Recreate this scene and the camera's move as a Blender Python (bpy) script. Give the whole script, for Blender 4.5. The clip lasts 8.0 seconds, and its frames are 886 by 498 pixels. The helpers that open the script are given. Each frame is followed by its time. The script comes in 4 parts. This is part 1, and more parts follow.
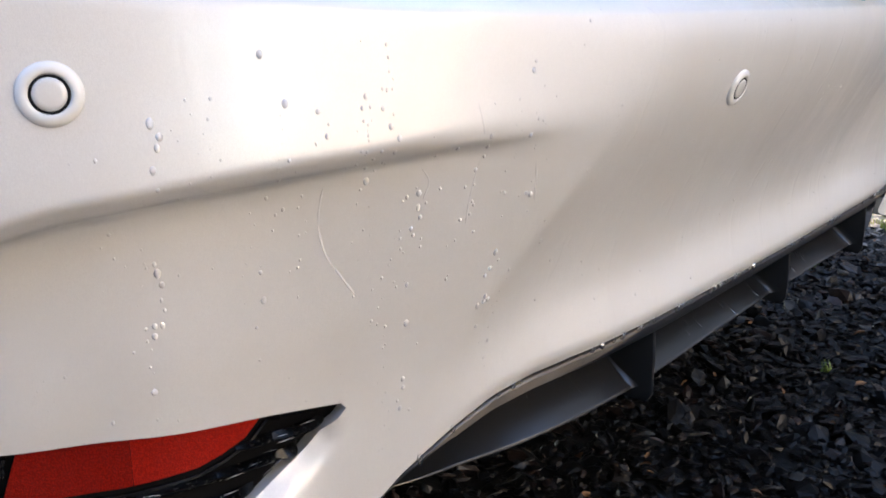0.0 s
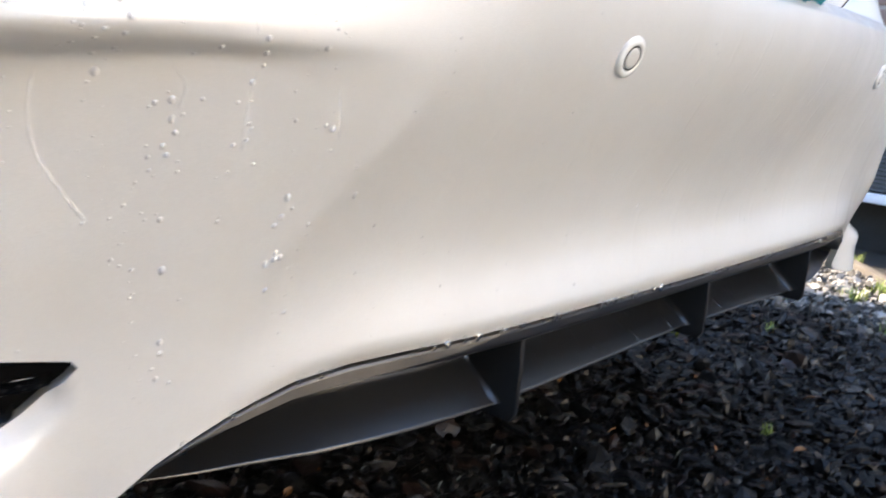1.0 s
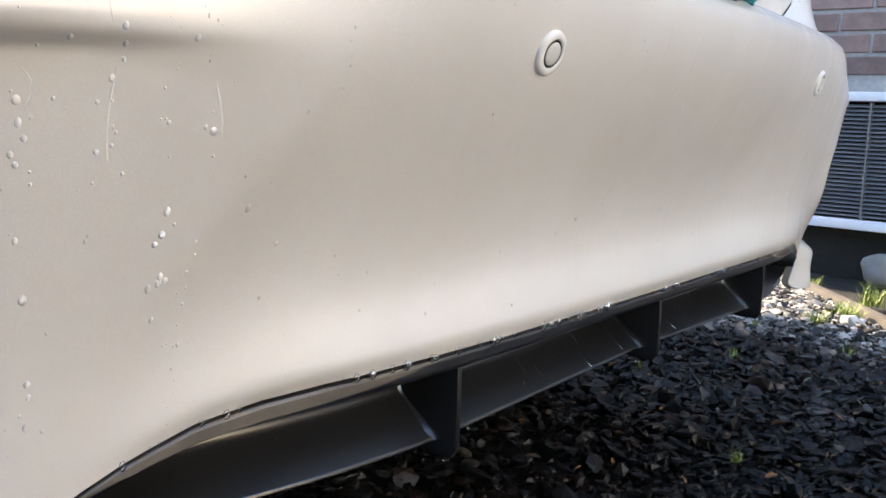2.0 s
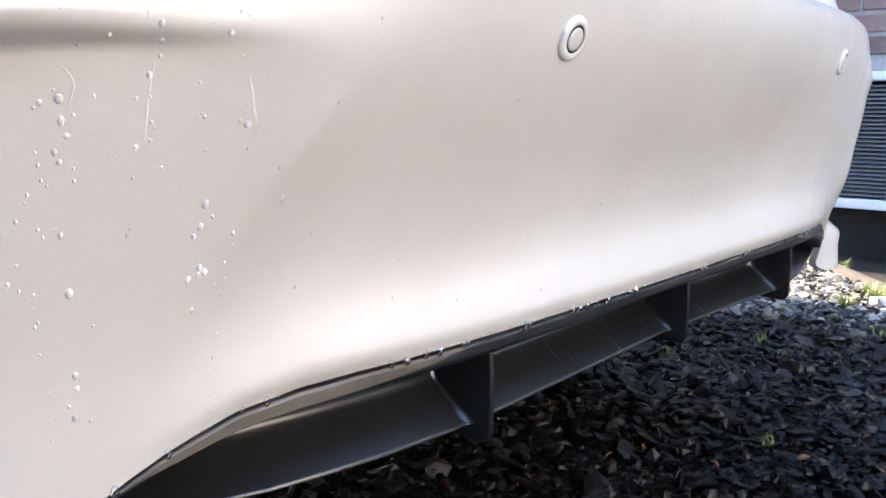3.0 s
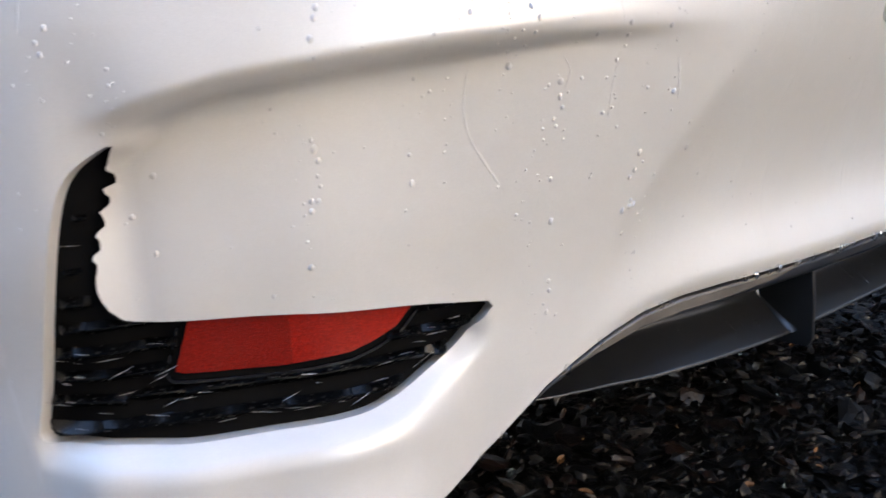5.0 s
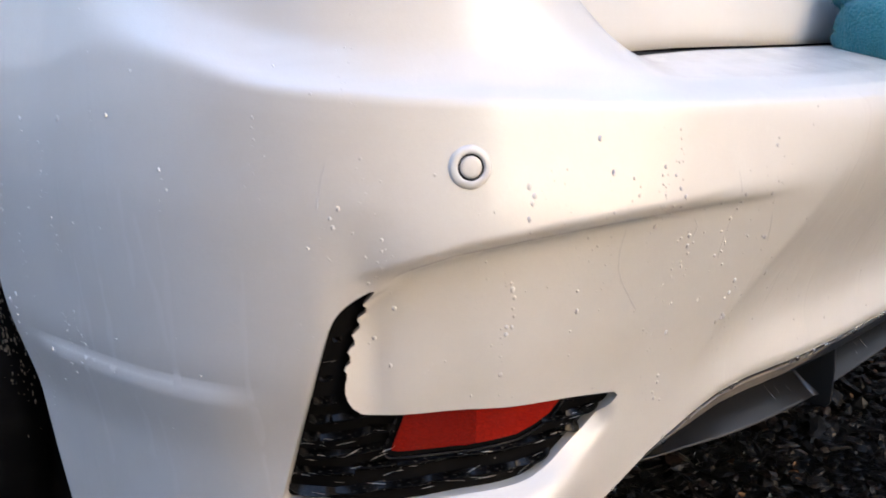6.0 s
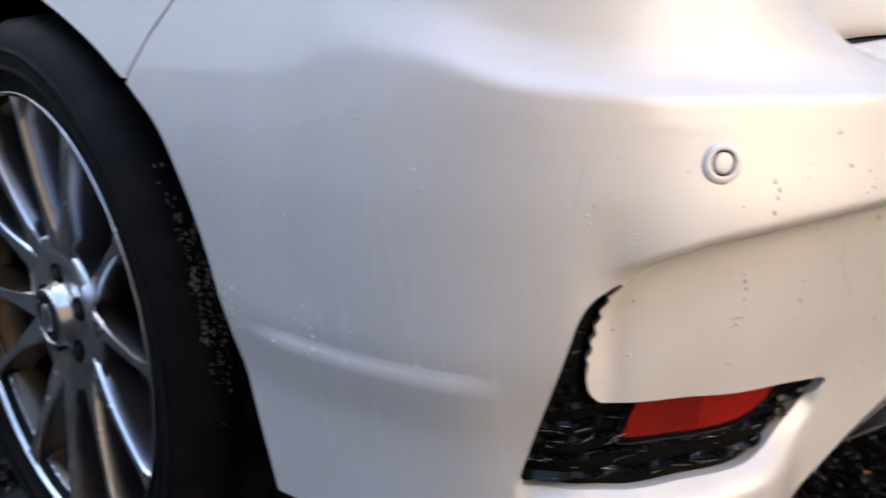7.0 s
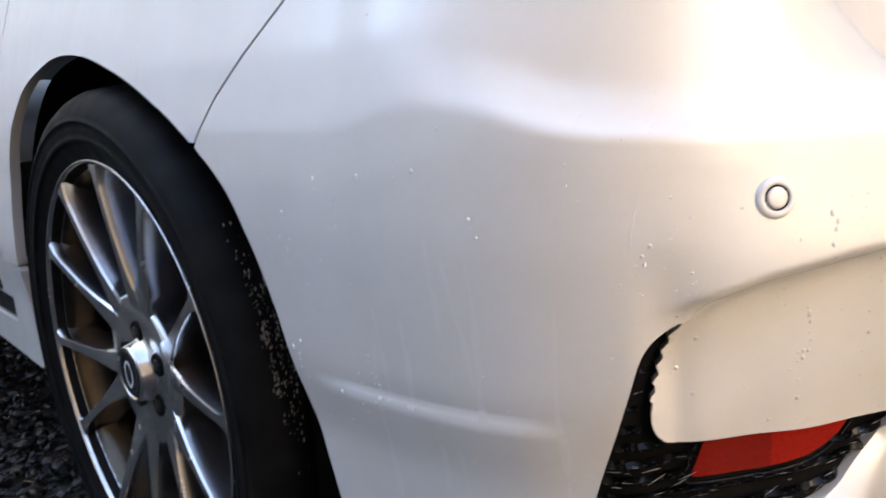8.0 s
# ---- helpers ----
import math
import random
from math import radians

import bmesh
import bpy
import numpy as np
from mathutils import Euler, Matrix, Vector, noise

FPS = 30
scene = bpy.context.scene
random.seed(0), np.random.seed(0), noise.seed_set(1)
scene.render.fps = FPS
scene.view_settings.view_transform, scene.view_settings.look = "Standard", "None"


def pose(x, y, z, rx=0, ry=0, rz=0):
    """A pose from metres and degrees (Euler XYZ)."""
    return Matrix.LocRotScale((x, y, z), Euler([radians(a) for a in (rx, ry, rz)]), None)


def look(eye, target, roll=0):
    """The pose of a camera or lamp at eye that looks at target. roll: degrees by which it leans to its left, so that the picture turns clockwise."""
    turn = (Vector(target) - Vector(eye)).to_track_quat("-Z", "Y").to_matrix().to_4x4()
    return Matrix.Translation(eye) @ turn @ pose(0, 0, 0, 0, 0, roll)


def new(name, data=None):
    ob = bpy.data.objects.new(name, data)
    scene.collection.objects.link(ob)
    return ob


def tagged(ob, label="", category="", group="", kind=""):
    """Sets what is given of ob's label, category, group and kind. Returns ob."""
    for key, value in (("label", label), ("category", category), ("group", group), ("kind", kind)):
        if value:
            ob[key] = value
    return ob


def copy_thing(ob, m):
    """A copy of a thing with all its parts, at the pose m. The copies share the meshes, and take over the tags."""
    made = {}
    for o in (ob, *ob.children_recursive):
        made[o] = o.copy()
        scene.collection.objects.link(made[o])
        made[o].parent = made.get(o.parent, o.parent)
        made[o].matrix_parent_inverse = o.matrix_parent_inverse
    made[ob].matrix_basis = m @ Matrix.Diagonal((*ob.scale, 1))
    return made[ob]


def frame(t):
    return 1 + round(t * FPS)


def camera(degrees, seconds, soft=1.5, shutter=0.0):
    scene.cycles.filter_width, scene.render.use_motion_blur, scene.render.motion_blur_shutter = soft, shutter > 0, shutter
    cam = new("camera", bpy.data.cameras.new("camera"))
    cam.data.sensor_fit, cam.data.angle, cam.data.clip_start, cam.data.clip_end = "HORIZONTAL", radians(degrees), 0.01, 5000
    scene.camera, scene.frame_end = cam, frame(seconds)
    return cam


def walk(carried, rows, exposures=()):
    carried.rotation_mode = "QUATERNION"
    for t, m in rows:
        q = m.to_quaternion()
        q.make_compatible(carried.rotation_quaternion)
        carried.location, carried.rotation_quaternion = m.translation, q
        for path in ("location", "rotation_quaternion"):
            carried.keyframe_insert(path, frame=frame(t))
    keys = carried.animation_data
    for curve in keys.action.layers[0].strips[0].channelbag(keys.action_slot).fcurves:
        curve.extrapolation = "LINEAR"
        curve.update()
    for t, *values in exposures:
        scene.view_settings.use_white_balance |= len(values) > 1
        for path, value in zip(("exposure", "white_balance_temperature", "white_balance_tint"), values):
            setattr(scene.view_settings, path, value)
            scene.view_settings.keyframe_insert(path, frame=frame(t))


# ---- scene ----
cam = camera(50.79, 8.0, soft=1.6, shutter=0.3)
PATH = [
    (0, (-0.9198, -0.2474, 0.6002), (0.5801, 0.9757, 0.0957), -0.87),
    (0.5, (-0.8872, -0.2378, 0.5769), (0.615, 0.9702, 0.0439), 0.53),
    (0.8, (-0.8285, -0.2584, 0.5517), (0.6707, 0.9777, 0.0779), 2.44),
    (1, (-0.7893, -0.2722, 0.5349), (0.736, 0.9552, 0.1263), 4.92),
    (1.2, (-0.7687, -0.2692, 0.5304), (0.7861, 0.9588, 0.2572), 3.44),
    (1.5, (-0.7376, -0.2648, 0.5235), (0.836, 0.9371, 0.2425), 3.66),
    (1.6, (-0.7373, -0.2649, 0.5173), (0.836, 0.9375, 0.2366), 3.08),
    (1.7, (-0.737, -0.2651, 0.5111), (0.8409, 0.9302, 0.2255), 2.81),
    (2.8, (-0.7502, -0.27, 0.5061), (0.815, 0.9374, 0.2024), -0.10),
    (3, (-0.7485, -0.2686, 0.505), (0.8041, 0.9547, 0.1999), 0.09),
    (3.5, (-0.7646, -0.2729, 0.5132), (0.7495, 0.9983, 0.2104), -0.12),
    (3.8, (-0.8051, -0.2794, 0.5183), (0.6609, 1.0408, 0.1899), -0.29),
    (4, (-0.8321, -0.2837, 0.5217), (0.599, 1.079, 0.2133), -0.40),
    (4.2, (-0.8522, -0.285, 0.522), (0.5468, 1.1112, 0.2161), -1.23),
    (4.5, (-0.8823, -0.2869, 0.5225), (0.4711, 1.1481, 0.1919), -2.47),
    (4.8, (-0.9175, -0.2773, 0.5194), (0.3978, 1.183, 0.1485), -3.15),
    (5, (-0.9409, -0.271, 0.5174), (0.3519, 1.2072, 0.1386), -3.61),
    (5.2, (-0.9702, -0.2841, 0.5312), (0.305, 1.2061, 0.14), -3.23),
    (6.3, (-1.1842, -0.2279, 0.6737), (0.2463, 1.0757, 0.1693), -0.27),
    (6.5, (-1.2122, -0.1809, 0.6753), (0.2374, 1.0948, 0.1546), -0.53),
    (6.7, (-1.2227, -0.1792, 0.6728), (0.2103, 1.1136, 0.148), -1.07),
    (6.9, (-1.2332, -0.1774, 0.6703), (0.1463, 1.1729, 0.1471), -1.60),
    (7, (-1.2384, -0.1766, 0.669), (0.091, 1.2269, 0.1563), -1.87),
    (7.3, (-1.2474, -0.1634, 0.6733), (-0.0584, 1.3652, 0.1737), -3.16),
    (7.5, (-1.2534, -0.1547, 0.6762), (-0.0689, 1.3786, 0.1801), -4.01),
    (7.7, (-1.2469, -0.1694, 0.6766), (-0.0689, 1.3729, 0.1934), -4.62),
    (8, (-1.2373, -0.1914, 0.6773), (-0.0069, 1.3276, 0.2541), -5.53),
]
walk(cam, [(t, look(eye, target, roll)) for t, eye, target, roll in PATH],
     exposures=[(0.0, 3.17, 7200, 16), (0.5, 3.19, 7200, 16), (1.0, 3.46, 6970, 12), (1.25, 3.49, 6970, 12), (1.5, 3.07, 7320, 11), (3.0, 3.56, 6770, 14), (3.5, 3.47, 6770, 14), (4.0, 3.37, 6920, 14),
                (4.5, 3.11, 6920, 14), (5.0, 3.36, 6920, 14), (6.5, 3.20, 8350, 18), (7.0, 3.19, 8300, 18), (7.5, 3.34, 8950, 19), (8.0, 3.40, 8950, 18)])

# ---- daylight ----
SUN_TO = Vector((0.0, 0.80, 0.52)).normalized()
world = bpy.data.worlds.new("sky")
scene.world = world
world.use_nodes = True
wn = world.node_tree
wn.nodes.clear()
sky = wn.nodes.new("ShaderNodeTexSky")
sky.sky_type, sky.sun_disc = "NISHITA", False
sky.air_density, sky.dust_density, sky.ozone_density = 1.0, 0.2, 2.5
sky.sun_elevation = math.asin(SUN_TO.z)
sky.sun_rotation = math.atan2(SUN_TO.x, SUN_TO.y)
back = wn.nodes.new("ShaderNodeBackground")
back.inputs[1].default_value = 0.135
wout = wn.nodes.new("ShaderNodeOutputWorld")
wn.links.new(sky.outputs[0], back.inputs[0])
wn.links.new(back.outputs[0], wout.inputs[0])
sun_data = bpy.data.lights.new("sun", "SUN")
sun_data.energy, sun_data.angle, sun_data.color = 3.2, radians(0.6), (1.0, 0.87, 0.70)
sun = new("sun", sun_data)
sun.matrix_world = look((0, 0, 0), -SUN_TO)

# ---- materials ----
def material(name, color, rough=0.5, metal=0.0, **more):
    m = bpy.data.materials.new(name)
    m.use_nodes = True
    nt = m.node_tree
    p = nt.nodes["Principled BSDF"]
    p.inputs["Base Color"].default_value = (*color, 1)
    p.inputs["Roughness"].default_value = rough
    p.inputs["Metallic"].default_value = metal
    for k, v in more.items():
        p.inputs[k.replace("_", " ")].default_value = v
    return m, nt, p


def noise_node(nt, scale, detail=4.0, rough=0.55, vector=None, space="Object"):
    tc = nt.nodes.new("ShaderNodeTexCoord")
    n = nt.nodes.new("ShaderNodeTexNoise")
    n.inputs["Scale"].default_value, n.inputs["Detail"].default_value, n.inputs["Roughness"].default_value = scale, detail, rough
    nt.links.new(vector or tc.outputs[space], n.inputs["Vector"])
    return n


def ramp(nt, source, stops):
    r = nt.nodes.new("ShaderNodeValToRGB")
    while len(r.color_ramp.elements) < len(stops):
        r.color_ramp.elements.new(0.5)
    for e, (at, c) in zip(r.color_ramp.elements, stops):
        e.position, e.color = at, (*(c if isinstance(c, tuple) else (c, c, c)), 1)
    nt.links.new(source, r.inputs[0])
    return r


def bump(nt, p, source, strength, distance, under=None):
    b = nt.nodes.new("ShaderNodeBump")
    b.inputs["Strength"].default_value, b.inputs["Distance"].default_value = strength, distance
    nt.links.new(source, b.inputs["Height"])
    if under:
        nt.links.new(under.outputs[0], b.inputs["Normal"])
    nt.links.new(b.outputs[0], p.inputs["Normal"])
    return b


def mix_colors(nt, fac, a, b):
    m = nt.nodes.new("ShaderNodeMix")
    m.data_type = "RGBA"
    for sock, v in ((m.inputs[6], a), (m.inputs[7], b)):
        if isinstance(v, tuple):
            sock.default_value = (*v, 1)
        else:
            nt.links.new(v, sock)
    if isinstance(fac, float):
        m.inputs[0].default_value = fac
    else:
        nt.links.new(fac, m.inputs[0])
    return m.outputs[2]


def pearl_paint():
    m, nt, p = material("pearl white paint", (.70, .68, .655), .46, .10, Coat_Weight=1.0, Coat_Roughness=.055, Coat_IOR=1.56)
    flake = noise_node(nt, 2600, 1.0)
    soil = noise_node(nt, 9, 6.0, .62)
    tc = nt.nodes.new("ShaderNodeTexCoord")
    mp = nt.nodes.new("ShaderNodeMapping")
    mp.inputs["Scale"].default_value = (38, 38, 4)
    nt.links.new(tc.outputs["Object"], mp.inputs[0])
    runs = noise_node(nt, 1.0, 5.0, .6, mp.outputs[0])
    fl = ramp(nt, flake.outputs[0], ((.35, (.57, .555, .535)), (.65, (.66, .645, .62))))
    so = ramp(nt, soil.outputs[0], ((.38, 0.0), (.75, 1.0)))
    c1 = mix_colors(nt, so.outputs[0], fl.outputs[0], (.575, .555, .525))
    nt.links.new(c1, p.inputs["Base Color"])
    # the thin sheet of running water: uneven gloss, narrow streaks and the least of ripples in the clear coat
    rr = ramp(nt, runs.outputs[0], ((.35, .17), (.62, .25)))
    mp2 = nt.nodes.new("ShaderNodeMapping")
    mp2.inputs["Scale"].default_value = (60, 60, 3.2)
    nt.links.new(tc.outputs["Object"], mp2.inputs[0])
    fine = noise_node(nt, 1.0, 3.0, .5, mp2.outputs[0])
    streak = ramp(nt, fine.outputs[0], ((.63, 0.0), (.70, 1.0), (.78, .4)))
    nt.links.new(mix_colors(nt, streak.outputs[0], rr.outputs[0], (.22, .22, .22)), p.inputs["Coat Roughness"])
    b = nt.nodes.new("ShaderNodeBump")
    b.inputs["Strength"].default_value, b.inputs["Distance"].default_value = .16, .0016
    nt.links.new(runs.outputs[0], b.inputs["Height"])
    b2 = nt.nodes.new("ShaderNodeBump")
    b2.inputs["Strength"].default_value, b2.inputs["Distance"].default_value = .3, .0005
    nt.links.new(streak.outputs[0], b2.inputs["Height"])
    nt.links.new(b.outputs[0], b2.inputs["Normal"])
    nt.links.new(b2.outputs[0], p.inputs["Coat Normal"])
    return m


def wet_plastic(name, tone, rough):
    m, nt, p = material(name, (tone, tone, tone * 1.03), rough, 0.0)
    n = noise_node(nt, 260, 5)
    r = ramp(nt, n.outputs[0], ((.35, rough * .92), (.7, min(1, rough * 1.1))))
    nt.links.new(r.outputs[0], p.inputs["Roughness"])
    g = noise_node(nt, 1400, 1)
    bump(nt, p, g.outputs[0], .02, .0003)
    return m


def tyre_rubber():
    m, nt, p = material("tyre rubber", (.008, .008, .009), .6, 0.0, Specular_IOR_Level=.06)
    n = noise_node(nt, 25, 6)
    c = ramp(nt, n.outputs[0], ((.45, (.004, .004, .0045)), (.78, (.011, .010, .009))))
    nt.links.new(c.outputs[0], p.inputs["Base Color"])
    r = ramp(nt, n.outputs[0], ((.3, .45), (.7, .75)))
    nt.links.new(r.outputs[0], p.inputs["Roughness"])
    bump(nt, p, noise_node(nt, 400, 3).outputs[0], .3, .0006)
    return m


def rim_metal():
    m, nt, p = material("grey rim lacquer", (.42, .43, .45), .22, 0.95, Coat_Weight=.6, Coat_Roughness=.06)
    n = noise_node(nt, 30, 6)
    c = ramp(nt, n.outputs[0], ((.35, (.52, .525, .535)), (.7, (.66, .655, .65))))
    nt.links.new(c.outputs[0], p.inputs["Base Color"])
    r = ramp(nt, n.outputs[0], ((.3, .16), (.75, .30)))
    nt.links.new(r.outputs[0], p.inputs["Roughness"])
    return m


def reflector_red(name, deep):
    m, nt, p = material(name, (.42, .010, .008), .24, 0.0, Specular_IOR_Level=.3, Coat_Weight=.45, Coat_Roughness=.04)
    tc = nt.nodes.new("ShaderNodeTexCoord")
    v = nt.nodes.new("ShaderNodeTexVoronoi")
    v.inputs["Scale"].default_value = 1300
    nt.links.new(tc.outputs["Object"], v.inputs["Vector"])
    c = ramp(nt, v.outputs["Distance"], ((.0, (.42 * deep, .012 * deep, .003 * deep)), (.6, (.20 * deep, .006 * deep, .002 * deep))))
    nt.links.new(c.outputs[0], p.inputs["Base Color"])
    bump(nt, p, v.outputs["Distance"], .38, .0006)
    return m


def gravel_stone():
    m, nt, p = material("wet slate gravel", (.05, .05, .055), .35, 0.0, Specular_IOR_Level=.20)
    geo = nt.nodes.new("ShaderNodeNewGeometry")
    base = ramp(nt, geo.outputs["Random Per Island"], ((.0, (.0022, .0022, .0026)), (.45, (.0045, .0045, .0050)), (.74, (.010, .0092, .0095)), (.90, (.030, .013, .008)), (.97, (.09, .083, .076))))
    n = noise_node(nt, 90, 5)
    k = mix_colors(nt, n.outputs[0], base.outputs[0], (.006, .006, .006))
    # dry away from the hosed place, and paled further to brighten the sunlit strip
    tc = nt.nodes.new("ShaderNodeTexCoord")
    sx = nt.nodes.new("ShaderNodeSeparateXYZ")
    nt.links.new(tc.outputs["Object"], sx.inputs[0])
    wob = noise_node(nt, 3.5, 4)
    ad = nt.nodes.new("ShaderNodeMath")
    ad.operation = "MULTIPLY_ADD"
    ad.inputs[1].default_value = .9
    nt.links.new(wob.outputs[0], ad.inputs[0])
    nt.links.new(sx.outputs[0], ad.inputs[2])
    mr = nt.nodes.new("ShaderNodeMapRange")
    mr.inputs[1].default_value, mr.inputs[2].default_value = 1.80, 2.22
    nt.links.new(ad.outputs[0], mr.inputs[0])
    pale = ramp(nt, geo.outputs["Random Per Island"], ((.0, (.03, .029, .028)), (.3, (.07, .068, .066)), (.55, (.20, .19, .175)), (.8, (.42, .40, .37)), (1.0, (.55, .53, .50))))
    lit = mix_colors(nt, .8, k, pale.outputs[0])
    nt.links.new(mix_colors(nt, mr.outputs[0], k, lit), p.inputs["Base Color"])
    mr2 = nt.nodes.new("ShaderNodeMapRange")
    mr2.inputs[1].default_value, mr2.inputs[2].default_value, mr2.inputs[3].default_value, mr2.inputs[4].default_value = 1.80, 2.22, .34, .8
    nt.links.new(ad.outputs[0], mr2.inputs[0])
    nt.links.new(mr2.outputs[0], p.inputs["Roughness"])
    bump(nt, p, noise_node(nt, 160, 4).outputs[0], .5, .002)
    return m


def two_tone(name, a, b, scale, rough, bump_scale=0, bump_by=.001, random_by=0.0):
    m, nt, p = material(name, a, rough)
    n = noise_node(nt, scale, 6)
    c = ramp(nt, n.outputs[0], ((.32, a), (.7, b)))
    out = c.outputs[0]
    if random_by:
        oi = nt.nodes.new("ShaderNodeObjectInfo")
        hsv = nt.nodes.new("ShaderNodeHueSaturation")
        mr = nt.nodes.new("ShaderNodeMapRange")
        mr.inputs[3].default_value, mr.inputs[4].default_value = 1 - random_by, 1 + random_by
        nt.links.new(oi.outputs["Random"], mr.inputs[0])
        nt.links.new(mr.outputs[0], hsv.inputs["Value"])
        nt.links.new(out, hsv.inputs["Color"])
        out = hsv.outputs[0]
    nt.links.new(out, p.inputs["Base Color"])
    if bump_scale:
        bump(nt, p, noise_node(nt, bump_scale, 5).outputs[0], .6, bump_by)
    return m


PAINT = pearl_paint()
BLACK = wet_plastic("black grained plastic", .003, .26)
BLACK.node_tree.nodes["Principled BSDF"].inputs["Specular IOR Level"].default_value = .22
SATIN = wet_plastic("dark satin plastic", .008, .30)
SATIN.node_tree.nodes["Principled BSDF"].inputs["Specular IOR Level"].default_value = .6
SATIN.node_tree.nodes["Principled BSDF"].inputs["Coat Weight"].default_value = .6
SATIN.node_tree.nodes["Principled BSDF"].inputs["Coat Roughness"].default_value = .22
RIMBLACK = wet_plastic("glossy black rim", .012, .16)
FINBLACK = wet_plastic("black fin plastic", .008, .34)
BEZEL = two_tone("white sensor bezel", (.70, .69, .67), (.64, .63, .61), 60, .18)
LIPSHEEN = two_tone("lip sheen tone", (.115, .10, .082), (.075, .066, .055), 30, .25)
GLOSS = wet_plastic("black gloss trim", .010, .12)
SEAM = material("dark seam", (.010, .010, .010), .8, 0.0, Specular_IOR_Level=.1)[0]
RUBBER = tyre_rubber()
RIM = rim_metal()
RIMSIDE = two_tone("dark grey spoke flank", (.20, .21, .24), (.30, .295, .285), 25, .22)
RIMSIDE.node_tree.nodes["Principled BSDF"].inputs["Metallic"].default_value = 1.0
PIT = two_tone("black grille back", (.0025, .0025, .003), (.005, .005, .005), 40, .8)
PIT.node_tree.nodes["Principled BSDF"].inputs["Specular IOR Level"].default_value = .08
PIT.node_tree.nodes["Principled BSDF"].inputs["Specular IOR Level"].default_value = .05
MUD = two_tone("dried mud", (.09, .075, .058), (.25, .215, .175), 300, .9)
LEAF = two_tone("dead leaf", (.07, .028, .010), (.18, .085, .03), 40, .7)
BARREL = two_tone("dark brown barrel metal", (.050, .041, .032), (.10, .082, .062), 18, .24)
BARREL.node_tree.nodes["Principled BSDF"].inputs["Metallic"].default_value = 1.0
DISC = two_tone("brake disc iron", (.018, .017, .016), (.010, .009, .008), 40, .4)
DARKIRON = two_tone("dark iron", (.012, .012, .013), (.024, .022, .020), 30, .6)
for dull in (DISC, DARKIRON):
    dull.node_tree.nodes["Principled BSDF"].inputs["Specular IOR Level"].default_value = .12
CHROME = two_tone("polished bezel", (.62, .62, .64), (.56, .56, .58), 50, .16)
RED = reflector_red("bright red reflector", 1.0)
# same red darkened for the outer field, whose prisms return less light
DIMRED = reflector_red("dimmer red reflector", .68)
STONE = gravel_stone()
SOIL = two_tone("dark wet soil", (.004, .004, .004), (.010, .0092, .0085), 14, .75, 120, .006)
BRICK = two_tone("red brown brick", (.17, .112, .098), (.25, .165, .145), 22, .85, 140, .002, .28)
MORTAR = two_tone("grey mortar", (.26, .24, .23), (.34, .32, .30), 60, .9, 200, .001)
LOUVRE = two_tone("painted grey louvre", (.10, .103, .11), (.14, .145, .15), 30, .45)
FRAMEWHITE = two_tone("white painted metal", (.68, .69, .72), (.58, .59, .62), 12, .4)
GRASS = two_tone("grass blade", (.10, .16, .03), (.26, .30, .06), 25, .5)
WOODEDGE = two_tone("weathered edging timber", (.045, .038, .032), (.085, .072, .06), 9, .85, 60, .002)
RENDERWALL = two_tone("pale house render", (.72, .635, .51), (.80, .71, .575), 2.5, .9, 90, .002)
PAVING = two_tone("worn grey asphalt", (.050, .048, .045), (.075, .071, .066), 1.6, .9, 80, .002)
FENCE = two_tone("grey reflected wall", (.11, .109, .106), (.16, .158, .154), 3, .85, 60, .002)
PALEFENCE = two_tone("cream bounce boards", (.76, .70, .60), (.82, .76, .66), 3, .85, 60, .002)
DARKFENCE = two_tone("dark unseen boards", (.035, .034, .034), (.055, .053, .05), 3, .85, 60, .002)
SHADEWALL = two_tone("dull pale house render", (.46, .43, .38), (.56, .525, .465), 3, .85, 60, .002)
GLASS = material("dark tinted glass", (.01, .012, .014), .04, 0.0, Coat_Weight=.5)[0]


WATER = material("water", (.92, .90, .88), .0, 0.0, IOR=1.333, Transmission_Weight=.42)[0]
FILM = material("water film", (.62, .605, .585), .42, .10, Coat_Weight=1.0, Coat_Roughness=.12)[0]
CLEARWATER = material("clear water", (1, 1, 1), .0, 0.0, IOR=1.333, Transmission_Weight=1.0)[0]


def terry_cloth():
    m, nt, p = material("teal terry cloth", (.0, .16, .19), .95, 0.0, Sheen_Weight=.12, Sheen_Roughness=.5)
    n = noise_node(nt, 14, 5)
    c = ramp(nt, n.outputs[0], ((.3, (.000, .13, .17)), (.7, (.004, .25, .31))))
    nt.links.new(c.outputs[0], p.inputs["Base Color"])
    f = noise_node(nt, 420, 4)
    bump(nt, p, f.outputs[0], 1.0, .004)
    return m


TEAL = terry_cloth()

# ---- the car's body as one surface: u runs round the plan from the middle of the tail, h runs up ----
PLAN = ((0, -.004), (.145, -.003), (.29, .0), (.40, .008), (.50, .024), (.60, .052), (.67, .081), (.727, .111), (.785, .157), (.828, .215), (.855, .29),
        (.870, .40), (.877, .50), (.880, .62), (.878, .9), (.872, 1.15), (.868, 1.4), (.866, 2.0), (.866, 2.8),
        (.862, 3.4), (.85, 3.9), (.79, 4.32), (.64, 4.55), (.36, 4.66), (.12, 4.69), (0, 4.695))


